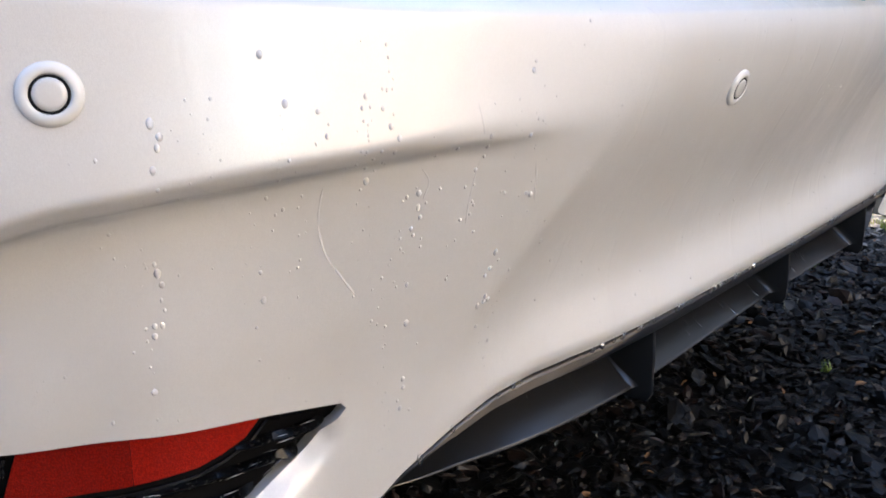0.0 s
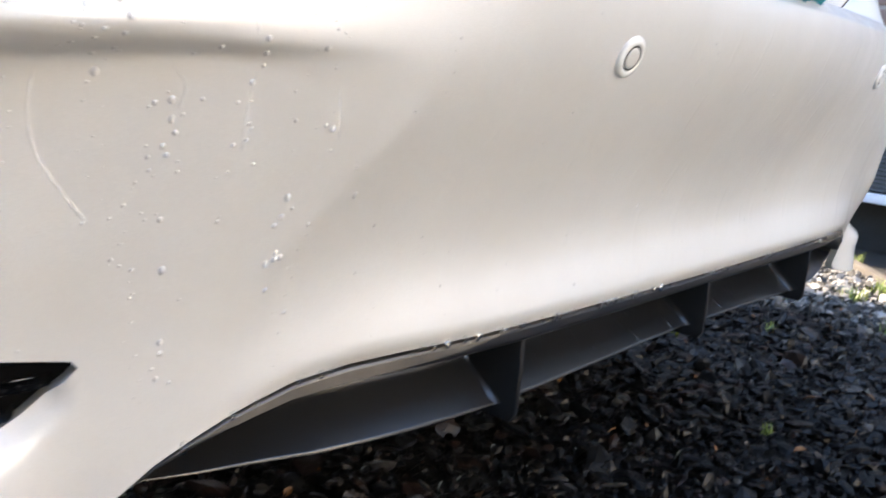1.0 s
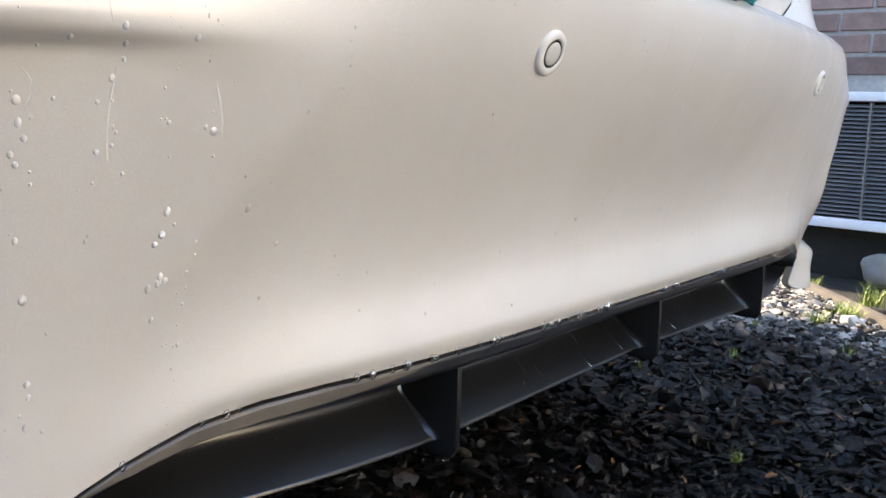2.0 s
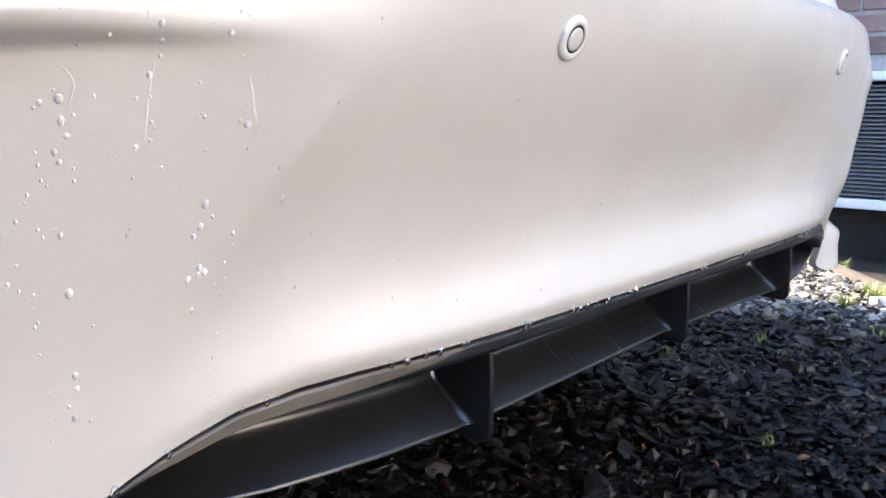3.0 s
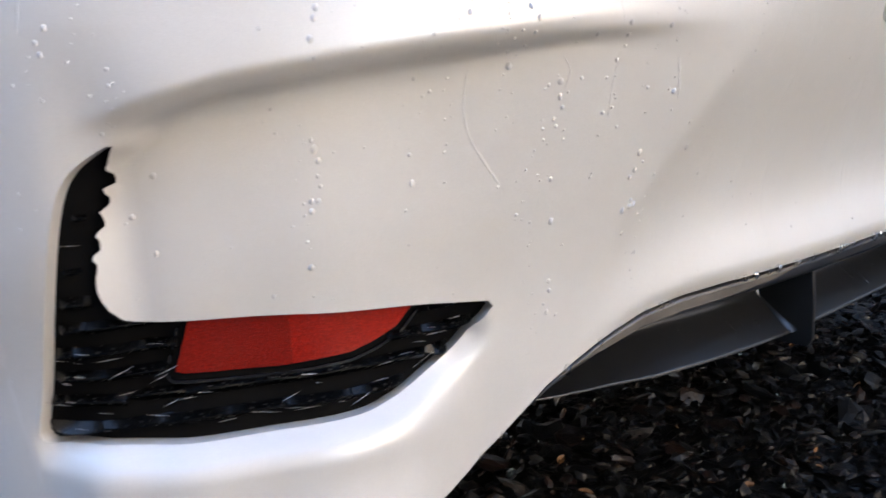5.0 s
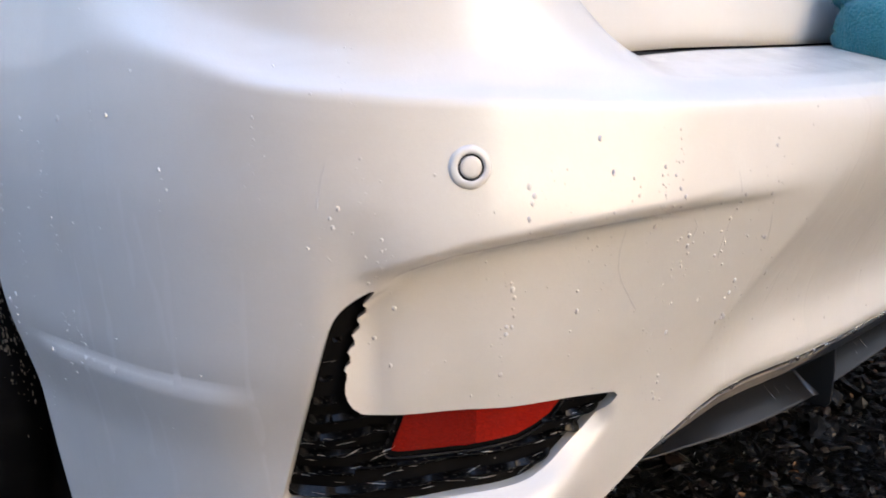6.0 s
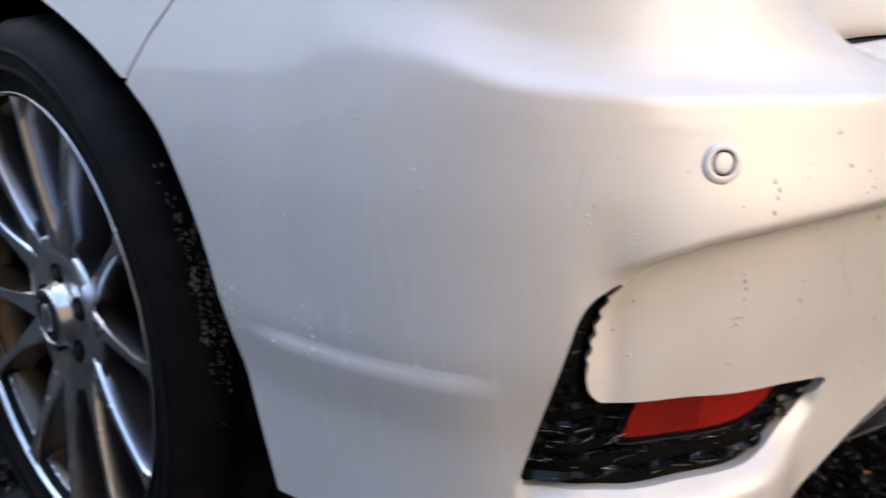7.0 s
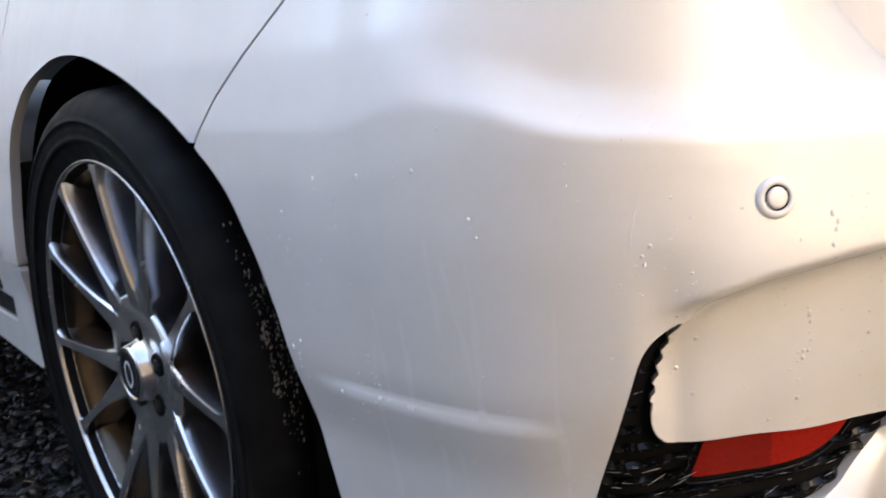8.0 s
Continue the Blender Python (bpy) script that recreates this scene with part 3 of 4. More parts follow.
for sg in (-1, 1):
    g = lambda a: np.sort(sg * a)  # noqa: E731
    part("quarter_panel", clipped(g(uq), hq, quarter_keep(sg), skin, .014), PAINT, car)
    sill = part("side_skirt", clipped(g(usl), hsl, sill_keep, skin, .014), PAINT, car, "white side skirt with a black inlay")
    part("skirt_inlay", clipped(g(ud), np.arange(.30, .44, .006), inlay_keep, lambda u, h, d: body_point(u, h, .004 + d), .010), GLOSS, sill, "black gloss inlay")
    rear_door = part("rear_door", clipped(g(ud), hd, door_keep(1.2, 2.15), skin, .018), PAINT, car)
    plate = part("badge_plate", clipped(g(np.arange(1.9, 2.4, .006)), np.arange(.35, .42, .004), plate_keep, lambda u, h, d: body_point(u, h, -.002 + d), .004), GLOSS, rear_door, "small black plate with chrome bars")
    for n in range(5):
        y = 1.412 + n * .027
        bar = part("badge_bar", box_bm(-.0075, .0075, -.0022, .001, -.0048, .0048, .001, 1), CHROME, plate)
        bar.matrix_basis = frame_at(sg * float(np.interp(y, PC[HIGH[1]:HIGH[1] + 150, 1], PU[HIGH[1]:HIGH[1] + 150])), inlay_z(y)[1] + .016, -.002)
    part("front_door", clipped(g(ud), hd, door_keep(2.154, 3.098), skin, .018), PAINT, car)
    part("front_fender", clipped(g(uf), hf, fender_keep, skin, .018), PAINT, car)

# dark lining behind the seams, the arches and the vents
lin_u = np.arange(-1.36, 1.361, .02)
part("bumper_lining", clipped(lin_u, np.arange(.36, .70, .012), lambda u, h: np.minimum(np.minimum(np.minimum(h - bottom(np.abs(u)) - .012, arch_gap(u, h) - .006), 1.33 - np.abs(u)), np.interp(np.abs(u), TOP_A, TOP_H) + .03 - h),
                              lambda u, h, d: body_point(u, h, .026 + d), 0), SEAM, car)
for sg in (-1, 1):
    for y0, r in ((ARCH_Y, .385), (3.67, .40)):
        prof = [(sg * .45, .10), (sg * .45, r - .004), (sg * .842, r - .004)]
        v, f = lathe(prof, 40, start=-12, sweep=204)
        v = [(x if abs(x) < .8 else math.copysign(.842 + .015 * float(sstep(.0, .16, y)), x), y0 + y * (1.17 if (y < 0 and y0 < 1) else .955 if y0 < 1 else 1.0), ARCH_Z + z) for x, y, z in v]
        part("wheel_arch_liner", (v, f), PIT, car)
    # seams behind the door gaps
    vs = []
    for z in np.linspace(.28, .90, 14):
        hz = z if z < .585 else .585 + (z - .585) / 2
        for dy in (-.025, .025):
            y = float(DOOR_Y(z)) + dy
            p = body_point(np.interp(y, PC[PC[:, 0].argmax():PC[:, 0].argmax() + 200, 1], PU[PC[:, 0].argmax():PC[:, 0].argmax() + 200]), hz, .024)
            vs.append((sg * float(p[0]), y, z))
    part("door_seam", (vs, [(2 * n, 2 * n + 1, 2 * n + 3, 2 * n + 2) for n in range(13)]), SEAM, car)

# boot lid
edge3 = body_point(np.array(TOP_A), np.array(TOP_H))
LID_EDGE = [(float(p[0]), float(p[2])) for p in edge3]


def lid_point(x, z, d=0.0):
    a = np.abs(x)
    ze, ye = np.interp(a, edge3[:, 0], edge3[:, 2]), np.interp(a, edge3[:, 0], edge3[:, 1])
    up = np.clip(z - ze, -.02, None)
    y = ye + .004 + .16 * up + .35 * up * up * np.sign(up) + d + .008 * np.exp(-np.clip(up, 0, 1) / .008)
    return np.stack(np.broadcast_arrays(x, y, z), -1)


lid_gap = poly_gap([(x, z) for x, z in LID_EDGE[1:]] + [(.70, .93), (-.70, .93)] + [(-x, z) for x, z in LID_EDGE[:0:-1]])
boot = part("boot_lid", clipped(np.arange(-.76, .761, .008), np.arange(.60, .94, .006), lambda x, z: -lid_gap(x, z) - .0016, lid_point, .02), PAINT, car, "white boot lid with a rounded lower corner")
part("boot_seal", clipped(np.arange(-.80, .801, .03), np.arange(.57, .94, .02), lambda x, z: .03 - lid_gap(x, z), lambda x, z, d: lid_point(x, z, .045 + d), 0), SEAM, car)

# upper body: shoulders, cabin, bonnet and floor as lofts across the car
def loft(sections, n=22):
    """Cross sections (y, half width low, z low, half width top, z top, roundness): an arch from side to side."""
    verts, faces = [], []
    for y, wl, zl, wt, zt, r in sections:
        for i in range(n + 1):
            t = -1 + 2 * i / n
            a = abs(t)
            if a > .72:
                k = (a - .72) / .28
                w, z = wt + (wl - wt) * k, zt - r - (zt - r - zl) * k
            else:
                k = a / .72
                w, z = wt * k, zt - r * k ** 2.5
            verts.append((math.copysign(w, t) if t else 0, y, z))
    m = n + 1
    for s in range(len(sections) - 1):
        for i in range(n):
            faces.append((s * m + i, s * m + i + 1, (s + 1) * m + i + 1, (s + 1) * m + i))
    return verts, faces


part("boot_deck", loft([(.245, .72, .86, .66, .935, .01), (.36, .77, .87, .68, .985, .012), (.75, .79, .88, .70, 1.01, .015)]), PAINT, car)
part("rear_window", loft([(.75, .80, .86, .66, 1.005, .014), (1.05, .74, .9, .60, 1.20, .02), (1.45, .70, .95, .56, 1.405, .03)]), GLASS, car)
part("roof", loft([(1.45, .80, .88, .56, 1.41, .03), (1.9, .80, .88, .58, 1.45, .035), (2.5, .80, .88, .58, 1.44, .035), (2.85, .80, .88, .56, 1.39, .03)]), GLASS, car, "dark glass cabin under a white roof")
part("roof_skin", loft([(1.42, .60, 1.37, .54, 1.418, .03), (1.9, .62, 1.40, .56, 1.458, .035), (2.5, .62, 1.39, .56, 1.448, .035), (2.87, .60, 1.34, .54, 1.395, .03)]), PAINT, car)
part("windscreen", loft([(2.85, .80, .88, .56, 1.385, .03), (3.25, .82, .88, .66, 1.15, .03), (3.55, .84, .86, .74, .96, .02)]), GLASS, car)
part("bonnet", loft([(3.5, .845, .80, .76, .955, .03), (4.0, .82, .79, .70, .90, .03), (4.4, .70, .74, .56, .80, .03), (4.62, .45, .68, .34, .71, .02)]), PAINT, car)
part("shoulder_line", loft([(.30, .755, .86, .70, .93, .01), (.75, .785, .87, .72, .93, .01), (1.5, .785, .87, .76, .94, .01), (2.5, .785, .87, .76, .94, .01), (3.5, .785, .86, .76, .94, .02)]), PAINT, car)
part("underbody", box_bm(-.62, .62, .40, 4.5, .27, .33, .01), SEAM, car)

# diffuser under the bumper
def diff_point(u, v, d=0.0):
    """v: 0 at the bumper's edge, 1 at the diffuser's foot."""
    a = np.abs(u)
    zt = bottom(a) - .0012
    zb = np.minimum(np.interp(a, (0, .30, .45, .56, .62), (.308, .300, .302, .311, .312)), zt - .004)
    z = zt + (zb - zt) * v
    ins = np.interp(v, (0, .012, .022, .05, .16, .185, .205, .225, .26, .32, .40, .47, .53, .59, .68, .80, .92, .985, 1.0),
                    (.008, .008, .0018, .0006, .0006, .0018, .005, .014, .026, .0360, .0430, .0462, .0468, .0445, .0385, .0300, .0215, .0165, .0170))
    ins = ins * np.interp(a, (.50, .60), (1, .55))
    p = body_point(u, bottom(a) + .0005, 0)
    q = body_point(u, np.full_like(z, .56), 1.0) - body_point(u, np.full_like(z, .56), 0)
    out = p + q * (ins + d)[..., None]
    out[..., 2] = z
    return out


dv = np.array([0, .012, .022, .035, .05, .07, .10, .13, .16, .175, .185, .195, .205, .215, .225, .24, .26, .285, .31, .34, .37, .41, .45, .5, .55, .6, .65, .7, .75, .8, .86, .91, .96, .985, 1.0])
part("diffuser", clipped(np.arange(-.57, .571, .010), dv, lambda u, v: np.full(np.shape(u), 1.0), lambda u, v, d: diff_point(u, v, d), .05), SATIN, car, "dark plastic diffuser with upright fins, dripping wet")
# separate strip, toned to paint the bright reflection on the lip's outer ends
for sg in (-1, 1):
    part("diffuser_lip_sheen", clipped(np.sort(sg * np.arange(.30, .551, .005)), np.arange(.0, .21, .006), lambda u, v: np.minimum(v - .024, (np.interp(np.abs(u), (.30, .34, .40, .45, .51, .548), (.03, .10, .155, .165, .18, .06)) - v)),
                                      lambda u, v, d: diff_point(u, v, d - .0012), .003), LIPSHEEN, bpy.data.objects["diffuser"], "brown grey strip painted as the sheen on the diffuser's upper edge")
for ufin in (-.281, .014, .297):
    # an upright plate square to the tail, from under the lip to below the panel, and the fillet at its root
    bm = bmesh.new()
    lip = diff_point(np.array(ufin), np.array(.19))
    foot = diff_point(np.array(ufin), np.array(1.0))
    crest = float(lip[1]) - .0005
    zt, zb = float(lip[2]), float(foot[2]) - .0105
    ring = []
    for s in (-1, 1):
        loop = []
        for y, z, th in ((crest, zt, .0022), (crest - .0008, zt - .02, .0024), (crest, zb + .006, .0026), (crest + .004, zb, .003), (crest + .050, zb + .002, .004), (crest + .058, zt - .016, .005), (crest + .05, zt, .005)):
            loop.append(bm.verts.new((float(lip[0]) + s * th, y, z)))
        ring.append(loop)
    for n in range(7):
        m = (n + 1) % 7
        bm.faces.new((ring[0][n], ring[0][m], ring[1][m], ring[1][n]))
    bm.faces.new(ring[0])
    bm.faces.new(ring[1][::-1])
    bmesh.ops.recalc_face_normals(bm, faces=bm.faces[:])
    bmesh.ops.bevel(bm, geom=bm.edges[:], offset=.0012, segments=2, affect="EDGES", profile=.6)
    fin = part("diffuser_fin", soften(bm, 40), FINBLACK, bpy.data.objects["diffuser"])
    verts, faces = [], []
    for n, v in enumerate(np.linspace(.50, 1.0, 9)):
        p = diff_point(np.array(ufin), np.array(v))
        for x, o in ((-.0085, -.0005), (-.0062, .0004), (-.0046, .0020), (-.0036, .0050), (-.0030, .0095)):
            verts.append((float(p[0]) + x, float(p[1]) - o, float(p[2]) + .35 * o))
    for n in range(8):
        for k in range(4):
            faces.append((n * 5 + k, n * 5 + k + 1, n * 5 + k + 6, n * 5 + k + 5))
    part("fin_fillet", (verts, faces), SATIN, fin)

# vents with their louvres and reflectors
def wedge_mesh():
    """One scalloped louvre of the vent, 34 mm wide."""
    bm = bmesh.new()
    w, rows = .017, []
    for i in range(7):
        t = -1 + 2 * i / 6
        lip = .0085 * (1 - .8 * t * t)
        z = .0022 * (1 - t * t)
        rows.append([bm.verts.new(c) for c in ((t * w, 0, .0048), (t * w, -lip, .0008 + z), (t * w, -lip, -.0004 + z), (t * w, 0, -.0026))])
    for a, b in zip(rows, rows[1:]):
        for n in range(3):
            bm.faces.new((a[n], b[n], b[n + 1], a[n + 1]))
    bmesh.ops.recalc_face_normals(bm, faces=bm.faces[:])
    me = bpy.data.meshes.new("louvre")
    soften(bm, 35).to_mesh(me)
    bm.free()
    me.materials.append(BLACK)
    return me


WEDGE = wedge_mesh()
REFL = ((.786, .400), (.72, .396), (.655, .391), (.666, .380), (.68, .374), (.694, .370), (.738, .368), (.798, .371))
refl_gap = poly_gap(REFL)
for sg in (-1, 1):
    g = lambda a: np.sort(sg * a)  # noqa: E731
    vent = part("vent_grille", clipped(g(np.arange(.56, .915, .008)), np.arange(.32, .52, .008), lambda u, h: .012 - vent_gap(np.abs(u), h), lambda u, h, d: body_point(u, h, .010 + d), 0), PIT, car, "wet black scalloped grille in the bumper's corner")
    row = 0
    for h in np.arange(.346, .492, .0135):
        inside = lambda a: vent_gap(np.array([a]), np.array([h]))[0] < -.0015 and refl_gap(np.array([a]), np.array([h]))[0] > .004  # noqa: E731
        spans, run = [], []
        for a in np.arange(.60, .89, .002):
            if inside(a):
                run.append(a)
            elif run:
                spans.append((run[0], run[-1]))
                run = []
        for a0, a1 in spans:
            if h > .41:
                a0 = a0 + .0065
            # louvres of about 36 mm side by side, fitted into the opening
            first = a0
            while first < a1 - .006:
                last = min(a1, first + (.018 if (row % 2 and first == a0) else .035))
                if a1 - last < .008:
                    last = a1
                lv = part("louvre", WEDGE, BLACK, vent)
                narrow = h > .415
                lv.matrix_basis = frame_at(sg * (first + last) / 2, h + (.003 if narrow else 0), .0105 if narrow else .0085) @ Matrix.Diagonal(((last - first) / .0345, .55 if narrow else .9, .5 if narrow else .9, 1))
                first = last + .0008
        row += 1
    for name, end, mat, label in (("reflector", -1, RED, "bright red prismatic field of the reflector"), ("reflector_end", 1, DIMRED, "red prismatic field painted deeper, as its prisms return less light")):
        part(name, clipped(g(np.sort(np.r_[np.arange(.63, .80, .006), .7292, .7298])), np.arange(.36, .402, .002), lambda u, h, end=end: np.minimum(-refl_gap(np.abs(u), h), end * (np.abs(u) - .7295) - .0001), lambda u, h, d: body_point(u, h, .0055 + d), .008), mat, vent, label)
    part("reflector_frame", clipped(g(np.arange(.62, .81, .006)), np.arange(.352, .406, .004), lambda u, h: np.minimum(.0045 - refl_gap(np.abs(u), h), .002 - vent_gap(np.abs(u), h)), lambda u, h, d: body_point(u, h, .0080 + d), .008), PIT, vent)
    part("reflector_rim", clipped(g(np.arange(.62, .812, .003)), np.arange(.352, .406, .0015), lambda u, h: np.minimum(np.minimum(.0058 - refl_gap(np.abs(u), h), refl_gap(np.abs(u), h) - .0040), .002 - vent_gap(np.abs(u), h)), lambda u, h, d: body_point(u, h, .0056 + d), .008), RIMBLACK, vent, "thin glossy black rim")

# parking sensors
def sensor(u, h):
    s = new("parking_sensor")
    s.parent = car
    s.empty_display_size = .02
    s.matrix_basis = frame_at(u, h, -.0004, .03) @ pose(0, 0, 0, 0, 0, 90)
    # turned about the local x axis, which now points into the body
    for name, prof, mat in (("bezel", [(.004, .0134), (.0001, .0133), (-.0012, .0126), (-.0020, .0110), (-.0022, .0095), (-.0018, .0082), (.004, .0080)], BEZEL),
                            ("black_ring", [(.003, .0082), (-.0016, .0080), (-.0018, .0075), (-.0016, .0069), (.003, .0068)], SEAM),
                            ("sensor_face", [(.003, .0069), (-.0016, .0068), (-.0021, .0064), (-.0022, .0045), (-.0023, .0001)], PAINT)):
        part(name, lathe(prof, 40), mat, s)
    return tagged(s, "round white parking sensor in a bright bezel")


for u, h in ((-.746, .568), (-.282, .542), (.270, .549), (.739, .566)):
    sensor(u, h)

# ---- wheels ----
def spoke_bm(mid, s, r0, r1):
    """One leg of a V pair about the angle mid, on its side s: it falls from the rim inwards to the hub, with deep flanks."""
    bm = bmesh.new()
    rows = []
    for i in range(15):
        t = i / 14
        r = r0 + (r1 - r0) * t
        a = mid + s * math.asin(min(.9, max(.0, .0150 + (r - .09) * .300) / r))
        w = .0062 + .0125 * math.exp(-(t / .30) ** 2) + .007 * math.exp(-((1 - t) / .045) ** 2)
        face = wheel_face(r) + (.0004 if s > 0 else 0)
        deep = .050 - .010 * t
        c, sn = math.cos(a), math.sin(a)
        row = []
        wb = w + .0060
        for k, x in ((-wb, face + deep), (-w - .0022, face + .018), (-w - .0004, face + .003), (-w * .86, face), (w * .86, face), (w + .0004, face + .003), (w + .0022, face + .018), (wb, face + deep)):
            row.append(bm.verts.new((x, r * c - k * sn, r * sn + k * c)))
        rows.append(row)
    for p, q in zip(rows, rows[1:]):
        for n in range(7):
            bm.faces.new((p[n], p[n + 1], q[n + 1], q[n])).material_index = 0 if n in (2, 3, 4) else 1
    bm.faces.new(rows[0])
    bm.faces.new(rows[-1][::-1])
    bmesh.ops.recalc_face_normals(bm, faces=bm.faces[:])
    return soften(bm, 28)


def wheel_face(r):
    """How deep the wheel's face lies at the radius r: flush at the rim, sunk towards the hub."""
    return -.004 + .020 * max(0.0, min(1.0, (.246 - r) / .17)) ** 1.35


def tyre_data():
    prof = [(.010, .246), (-.0005, .252), (-.003, .262), (-.009, .273), (-.0105, .277), (-.0128, .2775), (-.0138, .2815), (-.0125, .283), (-.0135, .287), (-.014, .292), (-.0140, .2985), (-.0152, .2990), (-.0150, .3015), (-.0135, .302), (-.013, .306), (-.006, .318), (.004, .3265), (.014, .3315),
            (.040, .3345), (.044, .3275), (.050, .3275), (.054, .335), (.085, .3355), (.089, .3285), (.097, .3285), (.101, .3355), (.135, .335), (.139, .3275), (.145, .3275), (.149, .3345),
            (.180, .331), (.200, .318), (.206, .292), (.196, .262), (.186, .246)]
    v, f = lathe(prof, 160)
    # shoulder sipes: every other block of the outer shoulder sinks
    out, m = [], len(prof)
    for n, (x, y, z) in enumerate(v):
        k, i = n % m, n // m
        if k in (16, 17) and i % 4 == 0:
            r = math.hypot(y, z)
            y, z = y * (r - .0022) / r, z * (r - .0022) / r
        out.append((x, y, z))
    return out, f


def make_wheel(name):
    w = thing(name, "wet car wheel, slim black tyre on grey paired-spoke alloy rim", "wheel", "the car's wheels")
    part("tyre", tyre_data(), RUBBER, w, "black low profile tyre, wet with mud specks")
    rim = part("rim", lathe([(.012, .246), (.0005, .2525), (-.0035, .2560), (-.0056, .2562), (-.0060, .2545), (-.0045, .2528), (.004, .2515)], 120), RIM, w, "grey metallic alloy rim")
    part("barrel", lathe([(.004, .2513), (.010, .2475), (.016, .2425), (.022, .2400), (.030, .2375), (.060, .2320), (.10, .226), (.155, .226), (.185, .240), (.190, .252)], 96), BARREL, rim)
    for k in range(6):
        c = radians(45 + 60 * k)
        for s in (-1, 1):
            sp = part("spoke", spoke_bm(c, s, .062, .2505), RIM, rim)
            sp.data.materials.append(RIMSIDE)
    hub = lathe([(.060, .080), (.024, .094), (.017, .0925), (.0155, .088), (.0162, .060), (.0168, .042), (.013, .0365), (.002, .0342), (-.0012, .0330), (-.0016, .0305), (.003, .0296)], 72)
    part("hub", hub, RIM, rim)
    cap = part("centre_cap", lathe([(.005, .0298), (.0000, .0296), (-.0014, .0278), (-.0006, .024), (-.0002, .012), (-.0002, .0002)], 48), GLOSS, rim, "black centre cap with a plain chrome oval")
    bm = bmesh.new()
    bmesh.ops.create_circle(bm, segments=36, radius=1, cap_ends=False)
    inner = bmesh.ops.extrude_edge_only(bm, edges=bm.edges[:])
    for v in [e for e in inner["geom"] if isinstance(e, bmesh.types.BMVert)]:
        v.co *= .80
    for v in bm.verts:
        v.co = Vector((-.0022, v.co.x * .011, v.co.y * .017))
    part("cap_oval", soften(bm), CHROME, cap)
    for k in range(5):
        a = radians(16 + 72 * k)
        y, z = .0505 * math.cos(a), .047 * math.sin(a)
        # black disc proud of the hub, painting the darkness of a nut's hole
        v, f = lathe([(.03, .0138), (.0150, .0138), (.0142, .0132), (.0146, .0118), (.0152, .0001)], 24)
        part("lug_hole_shade", ([(x, y + b, z + c) for x, b, c in v], f), PIT, rim)
        v, f = lathe([(.04, .0080), (.0140, .0080), (.0125, .0060), (.0122, .0001)], 6)
        part("wheel_nut", mesh_of("wheel_nut", [(x, y + b, z + c) for x, b, c in v], f, DARKIRON, False), DARKIRON, rim)
    part("brake_disc", lathe([(.075, .07), (.070, .080), (.070, .160), (.074, .163), (.090, .163), (.094, .160), (.094, .08)], 72), DISC, w)
    part("brake_hub", lathe([(.075, .0005), (.048, .01), (.048, .075), (.075, .078)], 40), DARKIRON, w)
    cal = box_bm(.045, .125, .10, .185, -.07, .07, .012, 2)
    part("brake_caliper", cal, DARKIRON, w)
    part("barrel_back", lathe([(.12, .02), (.125, .226)], 48), SEAM, w)
    return w


wheel = make_wheel("wheel")
WHEEL_X = -.870
wheel.matrix_basis = pose(WHEEL_X, ARCH_Y, ARCH_Z + .006, 0, 0, 0)
for m in (pose(WHEEL_X, 3.67, .335, 47, 0, 0), pose(-WHEEL_X, ARCH_Y, .335, 0, 0, 180), pose(-WHEEL_X, 3.67, .335, 20, 0, 180)):
    copy_thing(wheel, m)

# dried mud thrown onto the rear tyre's shoulder
def mud(seed):
    rng = random.Random(seed)
    verts, faces = [], []
    for _ in range(300):
        q = radians(min(186, max(143, rng.gauss(164, 8))))
        x, s = rng.choice((.018, .026, .034)) + rng.gauss(0, .0022), rng.choice((.0004, .0006, .0009, .0013))
        r = float(np.interp(x, (.004, .014, .040), (.3265, .3315, .3345))) + .0004
        base = len(verts)
        k = rng.randint(5, 7)
        for n in range(k):
            w = 6.28318 * n / k
            e = s * rng.uniform(.6, 1.2)
            verts.append((x + math.cos(w) * e * .8, (r - .001) * math.cos(q + math.sin(w) * e * 2.4 / r), (r - .001) * math.sin(q + math.sin(w) * e * 2.4 / r)))
        verts.append((x, (r + s * .45) * math.cos(q), (r + s * .45) * math.sin(q)))
        faces += [(base + n, base + (n + 1) % k, base + k) for n in range(k)]
    return verts, faces


tagged(part("mud", mud(8), MUD, bpy.data.objects["wheel"], "dried pale brown mud specks"), kind="stuff")

# ---- ground, gravel, house ----
def ground_mesh():
    xs = np.unique(np.concatenate([np.linspace(-200, -3, 12), np.arange(-3, 4.01, .12), np.linspace(4, 200, 12)]))
    ys = np.unique(np.concatenate([np.linspace(-200, -3, 12), np.arange(-3, 6.01, .12), np.linspace(6, 200, 12)]))
    v, f = [], []
    for y in ys:
        for x in xs:
            near = max(0, 1 - math.hypot(x, y - 1) / 8)
            v.append((x, y, -.016 + near * .012 * noise.noise(Vector((x * 1.7, y * 1.7, 3)))))
    n = len(xs)
    for j in range(len(ys) - 1):
        for i in range(n - 1):
            f.append((j * n + i, j * n + i + 1, (j + 1) * n + i + 1, (j + 1) * n + i))
    return v, f


structure("ground", ground_mesh(), SOIL, "dark wet ground under the gravel", "ground")


